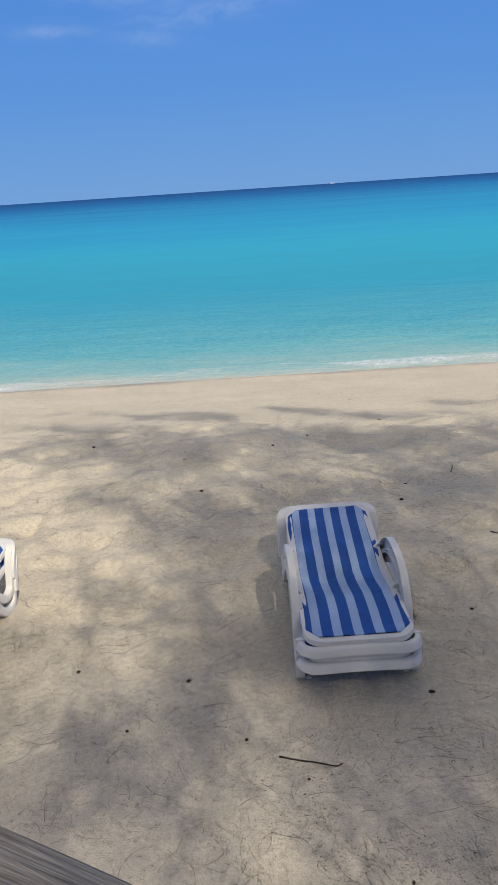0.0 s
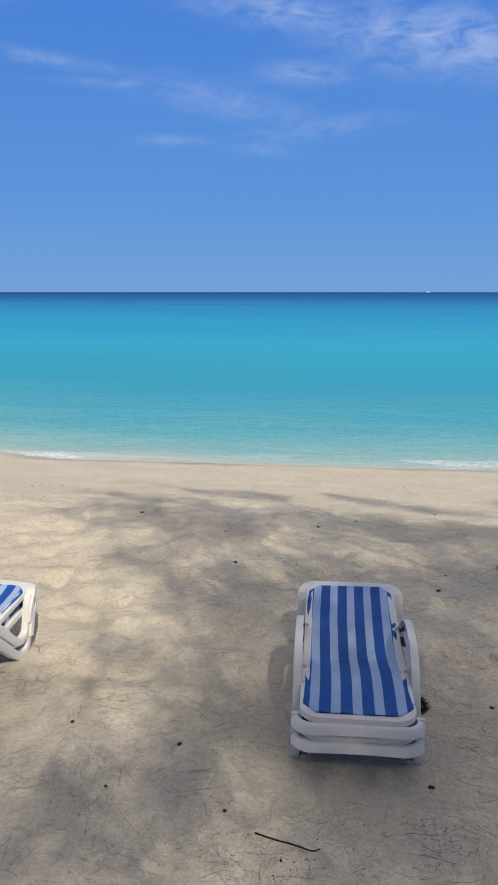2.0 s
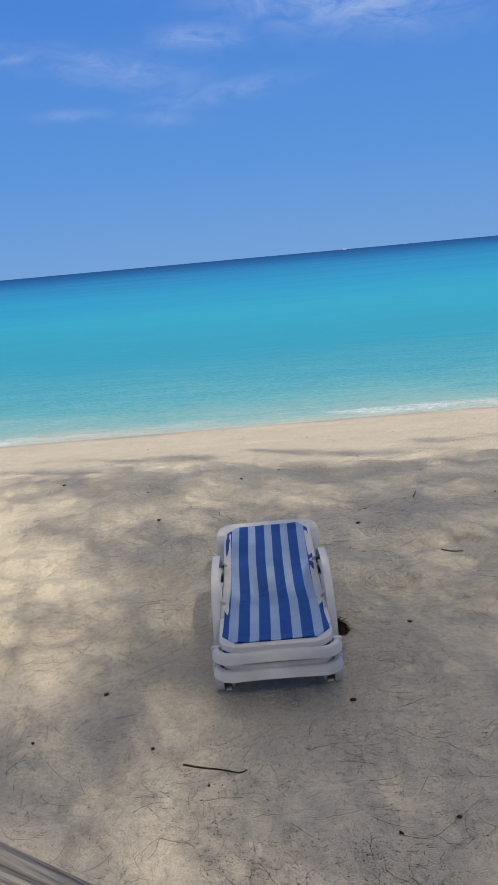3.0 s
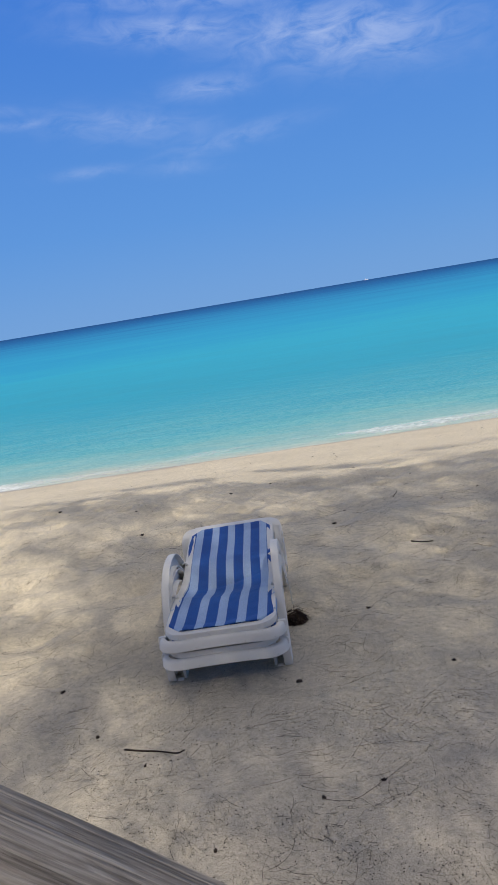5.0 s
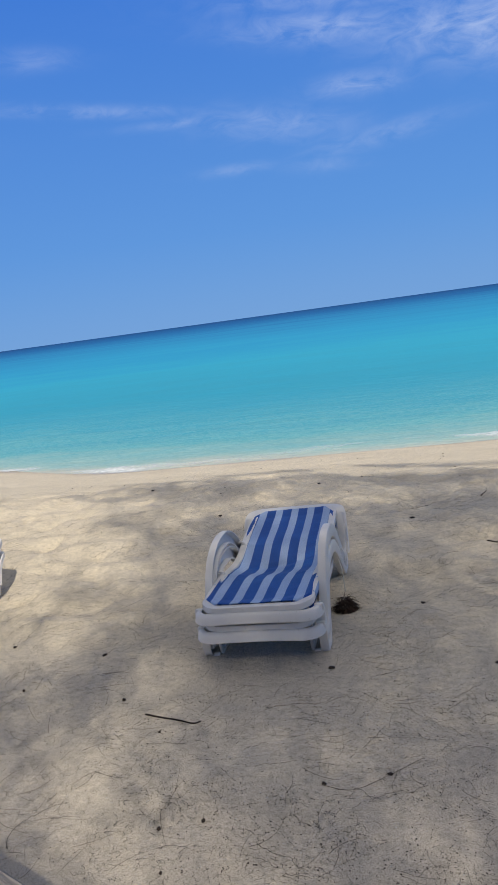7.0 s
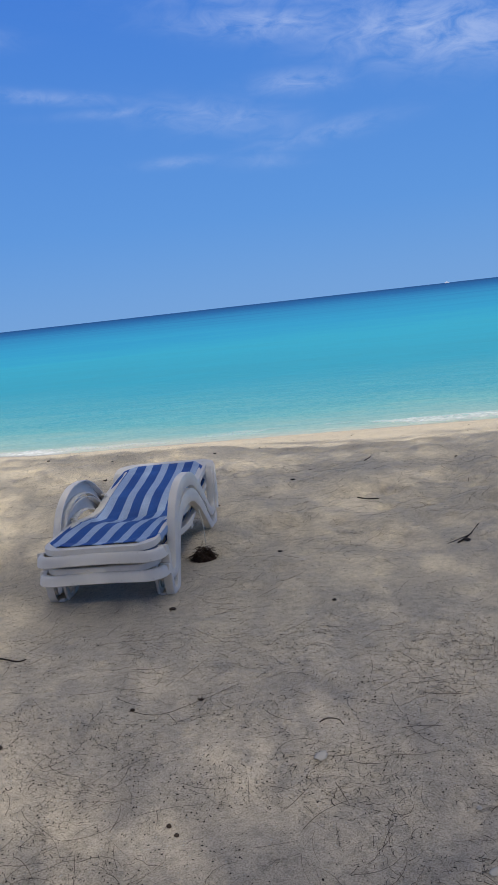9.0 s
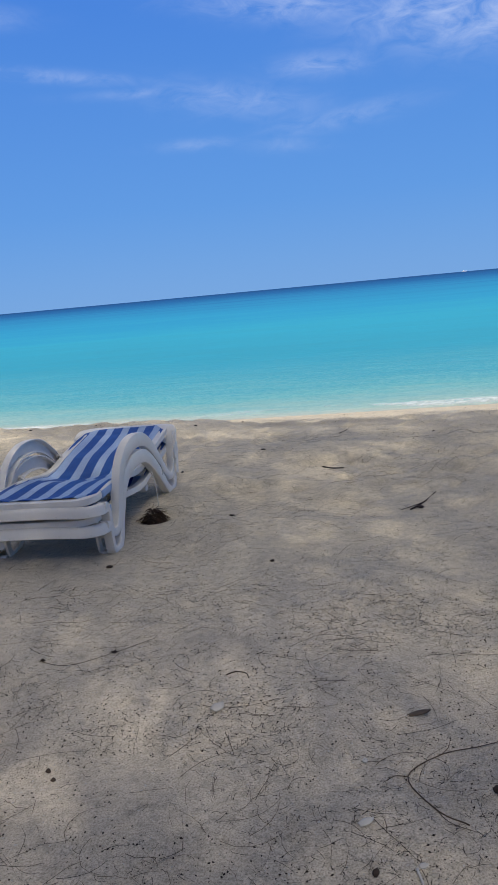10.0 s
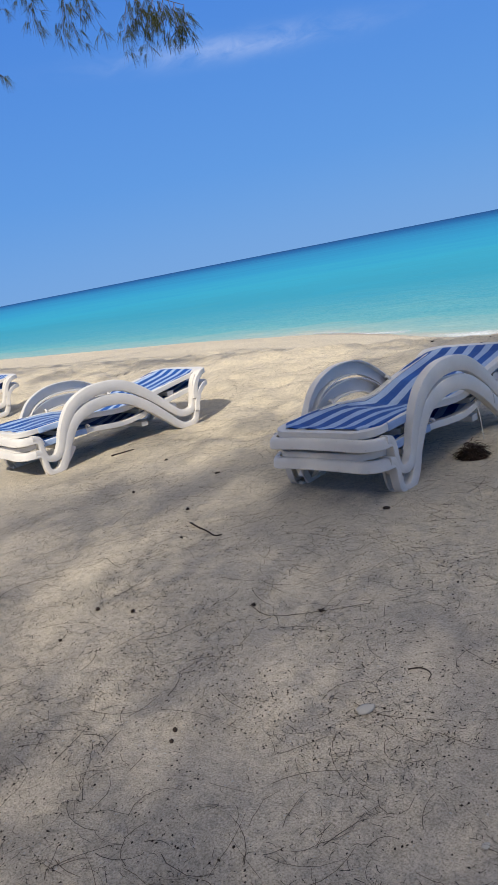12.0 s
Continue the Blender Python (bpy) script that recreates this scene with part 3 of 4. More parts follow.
def side_band(sgn):
    """One moulded channel that runs foot, arm rest and head in a wave."""
    path = spline([(0.0, v, z) for v, z in SIDE], 6)
    vs, hs = [b[0] for b in BAND], [b[1] for b in BAND]
    verts, faces, n = [], [], len(path)
    for i, p in enumerate(path):
        t = (path[min(i + 1, n - 1)] - path[max(i - 1, 0)]).normalized()
        w = Vector((0, -t.z, t.y))
        h = float(np.interp(p.y, vs, hs))
        shape = [(0.018, h), (0.0225, h - 0.0015), (0.025, h - 0.006), (0.026, 0.0), (0.025, -h + 0.006), (0.0225, -h + 0.0015), (0.018, -h), (-0.022, -h), (-0.022, -h + 0.006),
                 (0.014, -h + 0.007), (0.014, h - 0.007), (-0.022, h - 0.006), (-0.022, h)]
        verts += [(sgn * x, p.y + w.y * y, p.z + w.z * y) for x, y in shape]
    k = len(shape)
    for i in range(n - 1):
        for q in range(k):
            r = (q + 1) % k
            f = (i * k + q, i * k + r, (i + 1) * k + r, (i + 1) * k + q)
            faces.append(f if sgn > 0 else f[::-1])
    faces += [tuple(range(k)), tuple(range((n - 1) * k, n * k))]
    me = mesh_of("side_frame", verts, faces, PLASTIC)
    bm = bmesh.new()
    bm.from_mesh(me)
    bmesh.ops.recalc_face_normals(bm, faces=bm.faces)
    bm.to_mesh(me)
    bm.free()
    return crisp(me)


def lounger_meshes():
    made = {"side": {s: side_band(s) for s in (-1, 1)}}
    # foot board, curving round into the sides
    arc = []
    r = 0.12
    for a in range(0, 91, 10):
        arc.append(Vector((-HALF - 0.014 + r - r * math.cos(radians(a)), -0.02 + r - r * math.sin(radians(a)), 0.218)))
    arc = [Vector((-HALF - 0.014, v_, z_)) for v_, z_ in ((0.160, 0.160), (0.152, 0.190), (0.138, 0.209), (0.116, 0.217))] + arc
    full = arc + [Vector((-p.x, p.y, p.z)) for p in reversed(arc)]
    dense = []
    for a, b in zip(full, full[1:]):
        k = 8 if (b - a).length > 0.2 else 1
        dense += [a.lerp(b, j / k) for j in range(k)]
    dense.append(full[-1])
    for p in dense:
        p.z -= 0.012 * abs(p.x / HALF) ** 2.5
    v, f = sweep(dense, lambda i, p, t: Vector((0, 0, 1)), apron(-0.028, 0.014))
    made["foot"] = crisp(mesh_of("foot_board", v, f, PLASTIC))
    # sling frame: a closed loop that follows the bed
    loop = []
    hw, v0, v1, rr = 0.290, 0.028, 1.675, 0.095
    for cx, cv, a0 in ((hw - rr, v1 - rr, 0), (rr - hw, v1 - rr, 90), (rr - hw, v0 + rr, 180), (hw - rr, v0 + rr, 270)):
        for a in range(0, 91, 10):
            loop.append((cx + rr * math.cos(radians(a0 + a)), cv + rr * math.sin(radians(a0 + a))))
    pts = []
    for (x0, a), (x1, b) in zip(loop, loop[1:] + loop[:1]):
        k = max(1, int(math.hypot(x1 - x0, b - a) / 0.05))
        for j in range(k):
            q = j / k
            vv = a + (b - a) * q
            pts.append(Vector((x0 + (x1 - x0) * q, vv, bed_z(vv) - 0.014)))
    v, f = sweep(pts, lambda i, p, t: Vector((0, 0, 1)).cross(t), section(0.024, 0.019, 0.005), closed=True)
    made["rim"] = crisp(mesh_of("sling_frame", v, f, PLASTIC))
    # head board
    head = spline([(-HALF - 0.008, 1.535, 0.13), (-HALF - 0.010, 1.568, 0.25), (-HALF + 0.002, 1.63, 0.312), (-HALF + 0.05, 1.70, 0.322), (-0.15, 1.715, 0.324),
                   (0.15, 1.715, 0.324), (HALF - 0.05, 1.70, 0.322), (HALF - 0.002, 1.63, 0.312), (HALF + 0.010, 1.568, 0.25), (HALF + 0.008, 1.535, 0.13)], 6)
    v, f = sweep(head, lambda i, p, t: Vector((0, 0, 1)).cross(t), section(0.034, 0.022, 0.007))
    made["head"] = crisp(mesh_of("head_board", v, f, PLASTIC))
    # cross bars under the bed
    bar = [Vector((x, 0, 0)) for x in (-0.285, -0.1, 0.1, 0.285)]
    v, f = sweep(bar, lambda i, p, t: Vector((0, 1, 0)), section(0.030, 0.018, 0.005))
    made["bar"] = crisp(mesh_of("cross_bar", v, f, PLASTIC))
    # brace behind each foot: a slanting strut with a short return along the ground
    line = spline([(0, 0.165, 0.175), (0, 0.178, 0.08), (0, 0.21, 0.030), (0, 0.28, 0.028), (0, 0.37, 0.085), (0, 0.43, 0.16)], 5)
    v, f = sweep(line, lambda i, p, t: Vector((1, 0, 0)), section(0.008, 0.020, 0.003))
    made["brace"] = crisp(mesh_of("foot_brace", v, f, PLASTIC))
    v, f = tube([Vector((-0.016, 0, 0)), Vector((0.016, 0, 0))], 0.015, 0.015, 14)
    made["roller"] = crisp(mesh_of("roller", v, f, PLASTIC))
    v, f = tube(spline([(0, 0, -0.012), (0.004, 0, 0.010), (0.026, 0.004, 0.014), (0.034, 0.010, 0.002)], 4), 0.010, 0.008, 8)
    made["hook"] = mesh_of("sling_hook", v, f, PLASTIC)
    # hem of the sling: the sleeve that wraps the rail between the corner and the hook
    line = [Vector((0, v_, bed_z(v_) - 0.018)) for v_ in np.linspace(0.17, 0.535, 9)]
    v, f = sweep(line, lambda i, p, t: Vector((1, 0, 0)), section(0.0275, 0.0225, 0.010))
    v = [(x + 0.0025 * noise.noise((x * 30, y * 22, z * 30)), y, z + 0.002 * noise.noise((x * 30, y * 25, 4.0))) for x, y, z in v]
    made["hem"] = mesh_of("sling_hem", v, f, HEM)
    return made


def sling(seed):
    """The striped cloth over its frame, slack in the middle, with cut corners, turned-down sides and a few creases."""
    nu, nv = 40, 160
    verts, faces, uvs = [], [], []
    for j in range(nv + 1):
        vv = 0.046 + (1.655 - 0.046) * j / nv
        half = 0.325 - 0.085 * max(0.0, 1 - (vv - 0.046) / 0.085) - 0.07 * max(0.0, 1 - (1.655 - vv) / 0.08)
        half += 0.006 * math.sin(vv * 9 + seed) - 0.034 * math.exp(-((vv - 0.55) / 0.022) ** 2) - 0.034 * math.exp(-((vv - 1.13) / 0.022) ** 2)
        # slack: a trough under the hips, pulled up to the back part
        slack = 0.016 + 0.040 * math.exp(-((vv - 0.80) / 0.24) ** 2) + 0.012 * math.exp(-((vv - 1.35) / 0.2) ** 2)
        for i in range(nu + 1):
            s = -1 + 2 * i / nu
            x = flat = s * half
            z = bed_z(vv) + 0.012 - slack * (1 - abs(s) ** 2.4) * min(1.0, 6.0 * math.sin(math.pi * j / nv))
            z += 0.007 * noise.noise((x * 7, vv * 3.2, seed)) + 0.003 * noise.noise((x * 22, vv * 9, seed))
            # a soft crease from one hook across to the middle
            z -= 0.010 * math.exp(-((vv - 0.90 - 0.35 * x) / 0.035) ** 2) * (1 - s * s)
            if abs(s) > 0.93:
                z -= (abs(s) - 0.93) / 0.07 * 0.040
                x = math.copysign(half * 0.93 + (abs(s) - 0.93) * half * 0.25, s)
            verts.append((x, vv, z))
            uvs.append((flat / 0.65 + 0.5 + 0.006 * math.sin(vv * 5 + seed), vv))
    for j in range(nv):
        for i in range(nu):
            a = j * (nu + 1) + i
            faces.append((a, a + 1, a + nu + 2, a + nu + 1))
    me = mesh_of("sling", verts, faces, CLOTH)
    uv = me.uv_layers.new(name="UVMap")
    for loop in me.loops:
        uv.data[loop.index].uv = uvs[loop.vertex_index]
    return me


LM = lounger_meshes()


def sun_lounger(m, label, group, seed):
    lg = thing("sun_lounger", m, label, "sun lounger", group)
    for s in (-1, 1):
        piece("side_frame", LM["side"][s], lg, at=pose(s * HALF, 0, 0))
    piece("foot_board", LM["foot"], lg)
    fr = piece("sling_frame", LM["rim"], lg)
    piece("head_board", LM["head"], lg)
    for v, z in ((0.34, 0.185), (1.06, 0.150), (1.36, 0.215)):
        piece("cross_bar", LM["bar"], lg, at=pose(0, v, z))
    for s in (-1, 1):
        piece("foot_brace", LM["brace"], lg, at=pose(s * 0.262, 0, 0))
        piece("roller", LM["roller"], lg, at=pose(s * 0.290, 0.170, 0.026))
        piece("sling_hem", LM["hem"], lg, "pale blue cloth sleeve", at=pose(s * 0.290, 0, 0))
        for v in (0.55, 1.13):
            piece("sling_hook", LM["hook"], fr, at=pose(s * 0.294, v, bed_z(v) + 0.010) @ Matrix.Diagonal((s, 1, 1, 1)))
    cl = piece("sling", sling(seed), lg, "blue and pale blue striped cloth sling")
    mod = cl.modifiers.new("thick", "SOLIDIFY")
    mod.thickness = 0.003
    return lg


STACK = 0.104


def lounger_pair(x, y, turn, sink, seed, where):
    for k in range(2):
        m = pose(x, y, -sink, 0, 0, turn) @ pose(0, 0, STACK * k, 0, 0, 0)
        what = "white sun lounger, blue striped sling, %s %s" % ("stacked on another" if k else "beneath another", where)
        sun_lounger(m, what, "stacked sun loungers", seed + k)



lounger_pair(0.585, 3.685, 1.5, 0.030, 1.0, "in tree shade")
lounger_pair(-2.205, 3.40, -3.6, 0.028, 5.0, "in sunlight")
lounger_pair(-5.80, 3.55, -8.0, 0.020, 9.0, "on far sand")


# ---- casuarina trees ----
UP = SUN_TO / SUN_TO.z


def ribbons(starts, ways, lengths, widths, droop, segs=2):
    """Many thin drooping strips as one vertex and face list (numpy)."""
    n = len(starts)
    side = np.cross(ways, RNG.normal(size=(n, 3)))
    side /= np.linalg.norm(side, axis=1, keepdims=True) + 1e-9
    rows = []
    for k in range(segs + 1):
        f = k / segs
        c = starts + ways * (lengths * f)[:, None]
        c[:, 2] -= droop * lengths * f * f
        w = widths * (1.0 - 0.75 * f)
        rows += [c - side * w[:, None], c + side * w[:, None]]
    verts = np.stack(rows, 1).reshape(-1, 3)
    base = np.arange(n)[:, None] * (2 * (segs + 1))
    quads = np.concatenate([base + np.array([2 * k, 2 * k + 1, 2 * k + 3, 2 * k + 2]) for k in range(segs)], 0)
    return verts, quads


def quad_mesh(name, verts, quads, mat):
    me = bpy.data.meshes.new(name)
    me.vertices.add(len(verts))
    me.vertices.foreach_set("co", np.asarray(verts, float).ravel())
    me.loops.add(quads.size)
    me.loops.foreach_set("vertex_index", quads.ravel().astype(np.int32))
    me.polygons.add(len(quads))
    me.polygons.foreach_set("loop_start", np.arange(0, quads.size, 4))
    me.update(calc_edges=True)
    me.materials.append(mat)
    return me


# openings in the canopy, by the sun flecks that they leave on the sand: x, y, radius
FLECKS = [(-0.66, 5.22, 0.26), (-1.04, 5.75, 0.32), (-1.5, 5.6, 0.32), (-1.07, 4.6, 0.17), (-0.8, 3.9, 0.17), (-0.2, 3.96, 0.13), (-1.26, 4.13, 0.16), (-1.73, 4.9, 0.3),
          (-0.25, 5.0, 0.2), (-0.22, 2.9, 0.22), (-0.84, 2.85, 0.2), (0.83, 8.1, 0.26), (1.12, 7.28, 0.22), (-0.08, 7.6, 0.32), (-0.35, 6.85, 0.36), (-1.2, 7.0, 0.38),
          (-1.7, 7.76, 0.38), (0.1, 3.58, 0.14), (0.5, 2.38, 0.23), (1.77, 5.7, 0.18), (2.25, 4.88, 0.24), (1.2, 4.75, 0.15), (0.82, 2.2, 0.24), (2.29, 6.05, 0.2),
          (2.62, 4.1, 0.2), (2.6, 3.5, 0.2), (2.13, 4.03, 0.18), (2.15, 7.37, 0.34), (1.26, 2.22, 0.17), (1.6, 2.3, 0.16), (-0.55, 2.68, 0.4), (0.28, 4.89, 0.30), (-0.8, 4.3, 0.28)]
# outlying boughs, by the feathered streaks of shade on the face of the beach: from x, y to x, y, half-width
STREAKS = [(-3.3, 10.9, -1.6, 9.7, 0.26), (-3.2, 12.6, -0.5, 10.9, 0.22), (0.5, 11.9, 2.0, 10.3, 0.22), (1.4, 11.0, 3.6, 9.7, 0.3), (-0.6, 10.6, 0.7, 9.6, 0.25), (2.6, 12.0, 5.0, 10.6, 0.25)]


def shade(x, y):
    """How thick the canopy is over a place, along the sun's rays."""
    x, y = np.asarray(x, float), np.asarray(y, float)
    left = -1.75 - 1.75 * smooth01(y, 7.2, 8.8) + 0.25 * (1 - smooth01(y, 2.6, 4.0)) + 0.9 * vnoise(x * 0.9 + 4, y * 2.0)
    d = smooth01(x - left, -0.25, 0.6) * (1 - smooth01(y + 0.9 * vnoise(x * 0.8 + 2, y * 0.5 + 6), 9.2, 9.8))
    core = smooth01(y, 3.0, 3.6) * (1 - smooth01(y, 6.8, 7.6))
    d = d * (0.84 + 0.16 * smooth01(x, -0.6, 0.4) + core * (0.08 + 0.27 * smooth01(x, -0.8, -0.3)))
    d = d * (0.80 + 0.20 * np.maximum(smooth01(y, 2.7, 3.5), smooth01(x, 1.2, 1.8)))
    d = d + 0.40 * smooth01(y, 3.0, 3.5) * (1 - smooth01(y, 4.0, 4.6)) * smooth01(x, -0.9, -0.2) * (1 - smooth01(x, 1.1, 1.8))
    d = d + 0.5 * np.exp(-(((x - 0.25) / 0.4) ** 2 + ((y - 4.08) / 0.3) ** 2))
    d = d + 0.45 * np.exp(-(((x + 0.1) / 0.4) ** 2 + ((y - 4.45) / 0.3) ** 2))
    for fx, fy, r in FLECKS:
        d = d * (1 - 0.95 * np.exp(-((x - fx) ** 2 * 0.65 + (y - fy) ** 2 * 1.5) / (r * r)))
    d = d * (0.95 + 0.5 * vnoise(x * 1.5 + 8, y * 2.4 + 1) + 0.6 * vnoise(x * 3.2, y * 5.2 + 9))
    for x0, y0, x1, y1, w in STREAKS:
        f = np.clip(((x - x0) * (x1 - x0) + (y - y0) * (y1 - y0)) / ((x1 - x0) ** 2 + (y1 - y0) ** 2), 0, 1)
        q = np.hypot(x - x0 - f * (x1 - x0), y - y0 - f * (y1 - y0)) / (w * (0.45 + 0.9 * f))
        d = np.maximum(d, 0.8 * np.exp(-q * q) * (0.8 + 0.9 * vnoise(x * 2.4, y * 3.0 + 4)))
    return d


def limb(a, b, r0, r1, sag=0.25, steps=5):
    mid = a.lerp(b, 0.55) + Vector((0, 0, sag * (b - a).length * 0.4))
    return tube(spline([a, mid, b], steps), r0, r1, 5)


def canopy(trunks, spots, rnd):
    """Foliage sprays at the spots, each borne by a limb of the nearest trunk."""
    for base, height, tag in trunks:
        tr = thing("casuarina_tree", Matrix.Translation(base), tag, "tree")
        top = Vector((0.5, 0.3, height))
        line = spline([(0, 0, -0.25), (0.10, 0.05, height * 0.3), (0.25, 0.2, height * 0.65), tuple(top)], 8)
        v, f = tube(line, 0.21, 0.03, 12)
        piece("trunk", mesh_of("trunk", v, f, BARK), tr)
        mine = [p for p in spots if min(trunks, key=lambda t: (Vector(t[0]).xy - p.xy).length)[0] is base]
        woods, starts, ways, lens = [], [], [], []
        boughs = []
        for k in range(16):
            q = mine[(k * 37) % len(mine)] - Vector(base) if mine else Vector((0, 0, height))
            z0 = max(height * 0.25, min(height * 0.93, q.z - 0.3 * q.xy.length))
            root = line[min(len(line) - 1, int(z0 / height * (len(line) - 1)))]
            mid = root.lerp(q, 0.55) + Vector((0, 0, 0.12 * (q - root).length))
            bough = spline([root, mid, q], 8)
            boughs.append(bough)
            woods.append(tube(bough, 0.030, 0.006, 6))
        for p in mine:
            q = p - Vector(base)
            root = min((b[len(b) // 3 + k] for b in boughs for k in range(0, len(b) - len(b) // 3, 2)), key=lambda w: (w - q).length)
            woods.append(limb(root, q, 0.007, 0.003, 0.15, 3))
            n = 104
            c = np.array(q)
            off = rnd.normal(size=(n, 3)) * np.array([0.125, 0.095, 0.20])
            starts.append(c + off)
            w = rnd.normal(size=(n, 3)) * np.array([0.7, 0.7, 0.5]) + np.array([0, 0, -0.35])
            ways.append(w / np.linalg.norm(w, axis=1, keepdims=True))
            lens.append(rnd.uniform(0.11, 0.28, n))
        if not mine:
            continue
        v, f = joined(woods)
        piece("limbs", mesh_of("limbs", v, f, BARK), tr)
        starts, ways, lens = np.concatenate(starts), np.concatenate(ways), np.concatenate(lens)
        v, f = ribbons(starts, ways, lens, np.full(len(lens), 0.0052), 0.35)
        piece("crown", quad_mesh("crown", v, f, NEEDLE), tr, "feathery grey-green drooping needle foliage")


rnd = np.random.default_rng(21)
spots = []
for gx in np.arange(-4.0, 6.0, 0.27):
    for gy in np.arange(1.0, 13.0, 0.27):
        px, py = gx + rnd.uniform(-0.13, 0.13), gy + rnd.uniform(-0.13, 0.13)
        for k in range(int(float(shade(px, py)) + rnd.random())):
            spots.append(Vector((px, py, 0)) + UP * rnd.uniform(5.5, 10.5))
canopy([(Vector((9.3, -3.4, 0)), 12.5, "tall casuarina tree with feathery crown shading the sand"),
        (Vector((-5.6, -7.2, 0)), 12.0, "tall casuarina tree with airy crown behind the deck")], spots, rnd)


def hanging_branch(pts, droops, rnd, parent):
    """A limb whose twigs hang down, tufted with needles."""
    line = spline(pts, 8)
    woods = [tube(line, 0.016, 0.004, 6)]
    starts, ways, lens = [], [], []
    for f, length in droops:
        p = line[min(len(line) - 1, int(f * (len(line) - 1)))]
        lean = Vector((rnd.normal() * 0.28, rnd.normal() * 0.28, -1)).normalized()
        tw = [p + lean * (length * k / 5) + Vector((0.05 * math.sin(k + length * 9), 0.05 * math.cos(k * 1.3), 0)) * (length * k / 5) for k in range(6)]
        woods.append(tube(tw, 0.0045, 0.002, 4))
        for k in range(int(5 + 9 * length)):
            g = 0.12 + 0.88 * rnd.random() ** 0.8
            q = p + lean * (length * g)
            side = Vector((rnd.normal(), rnd.normal(), -0.5)).normalized() * rnd.uniform(0.05, 0.17)
            q2 = q + side
            woods.append(tube([q, q2], 0.002, 0.0015, 3))
            n = 12
            starts.append(np.array(q2) + rnd.normal(size=(n, 3)) * 0.012)
            w = rnd.normal(size=(n, 3)) * 0.35 + np.array(side.normalized()) * 0.6 + np.array([0, 0, -0.75])
            ways.append(w / np.linalg.norm(w, axis=1, keepdims=True))
            lens.append(rnd.uniform(0.08, 0.20, n))
    v, f = joined(woods)
    piece("branch", mesh_of("branch", v, f, BARK), parent)
    v, f = ribbons(np.concatenate(starts), np.concatenate(ways), np.concatenate(lens), np.full(sum(len(k) for k in lens), 0.0034), 0.3)
    piece("needle_sprays", quad_mesh("needle_sprays", v, f, NEEDLE), parent, "hanging olive-green needle sprays")


def side_tree():
    base = Vector((-11.6, 5.2, 0))
    rn = np.random.default_rng(5)
    spots = []
    while len(spots) < 130:
        gx, gy = rn.uniform(-15, -4.3), rn.uniform(6.9, 9.4)
        if rn.random() < 0.35 + 1.1 * float(vnoise(gx * 0.8, gy * 2.4)):
            spots.append(Vector((gx, gy, 0)) + UP * rn.uniform(5.2, 8.5))
    before = set(bpy.data.objects)
    canopy([(base, 10.5, "casuarina tree with drooping branches over the loungers")], spots, rn)
    tr = [o for o in bpy.data.objects if o not in before and o.parent is None][0]
    b = base
    lift = Vector((0, 0, 0.22)) - b
    hanging_branch([Vector(p) + lift for p in ((-11.4, 5.3, 7.2), (-9.8, 6.5, 6.7), (-8.31, 7.75, 6.07), (-7.07, 8.73, 5.42), (-6.36, 9.25, 5.03), (-5.97, 9.73, 4.77))],
                   [(0.44, 0.7), (0.48, 0.75), (0.52, 0.8), (0.55, 0.9), (0.58, 0.95), (0.60, 0.8), (0.62, 0.55), (0.73, 0.9), (0.75, 1.0), (0.77, 0.8), (0.79, 0.5), (0.81, 0.35), (0.83, 0.4),
                    (0.86, 0.4), (0.88, 0.32), (0.90, 0.38), (0.92, 0.45), (0.95, 0.5), (0.97, 0.45), (1.0, 0.4), (1.0, 0.3), (0.93, 0.25), (0.85, 0.25), (0.40, 0.7)], rn, tr)
    hanging_branch([Vector(p) + lift for p in ((-11.4, 5.3, 5.9), (-9.9, 6.1, 5.4), (-8.70, 6.91, 4.90), (-7.86, 7.47, 4.38))],
                   [(0.9, 0.25), (1.0, 0.18), (0.7, 0.4), (0.6, 0.5), (0.5, 0.5)], rn, tr)


side_tree()


# ---- things lying on the sand ----
def lay(x, y, lift=0.0):
    return Vector((x, y, float(sand_z(x, y)) + lift))


def twig(name, plan, r, label, mat=LITTER, side=()):
    """A bent stick that lies on the sand; plan: its bends as x, y."""
    ob = thing(name, Matrix.Translation(lay(*plan[0])), label, "twig")
    o = lay(*plan[0])
    line = spline([lay(x, y, r * 0.8) - o for x, y in plan], 6)
    line = [p + Vector((0.002 * noise.noise((p.x * 30, p.y * 30, 1)), 0.002 * noise.noise((p.x * 30, p.y * 30, 5)), 0.0)) for p in line]
    v, f = tube(line, r, r * 0.55, 7)
    piece("stem", mesh_of("stem", v, f, mat), ob)
    for plan2 in side:
        v, f = tube(spline([lay(x, y, r * 0.8) - o for x, y in plan2], 4), r * 0.6, r * 0.3, 5)
        piece("side_shoot", mesh_of("side_shoot", v, f, mat), ob)
    return ob


def nub(name, x, y, size, label, category, mat, flat=0.75, spikes=0.25, group=""):
    """A small lumpy cone, seed or pebble."""
    bm = bmesh.new()
    bmesh.ops.create_icosphere(bm, subdivisions=2, radius=size)
    for v in bm.verts:
        k = 1 + spikes * noise.noise(v.co / size * 2.2 + Vector((x * 7, y * 5, 0)))
        v.co = Vector((v.co.x * k, v.co.y * k * 0.85, v.co.z * k * flat))
    me = from_bm(name, bm, mat, True)
    ob = new(name, me)
    ob.matrix_world = Matrix.Translation(lay(x, y, size * flat * 0.55)) @ pose(0, 0, 0, 0, 0, (x * 131 + y * 71) % 360)
    return tagged(ob, label, category, group)


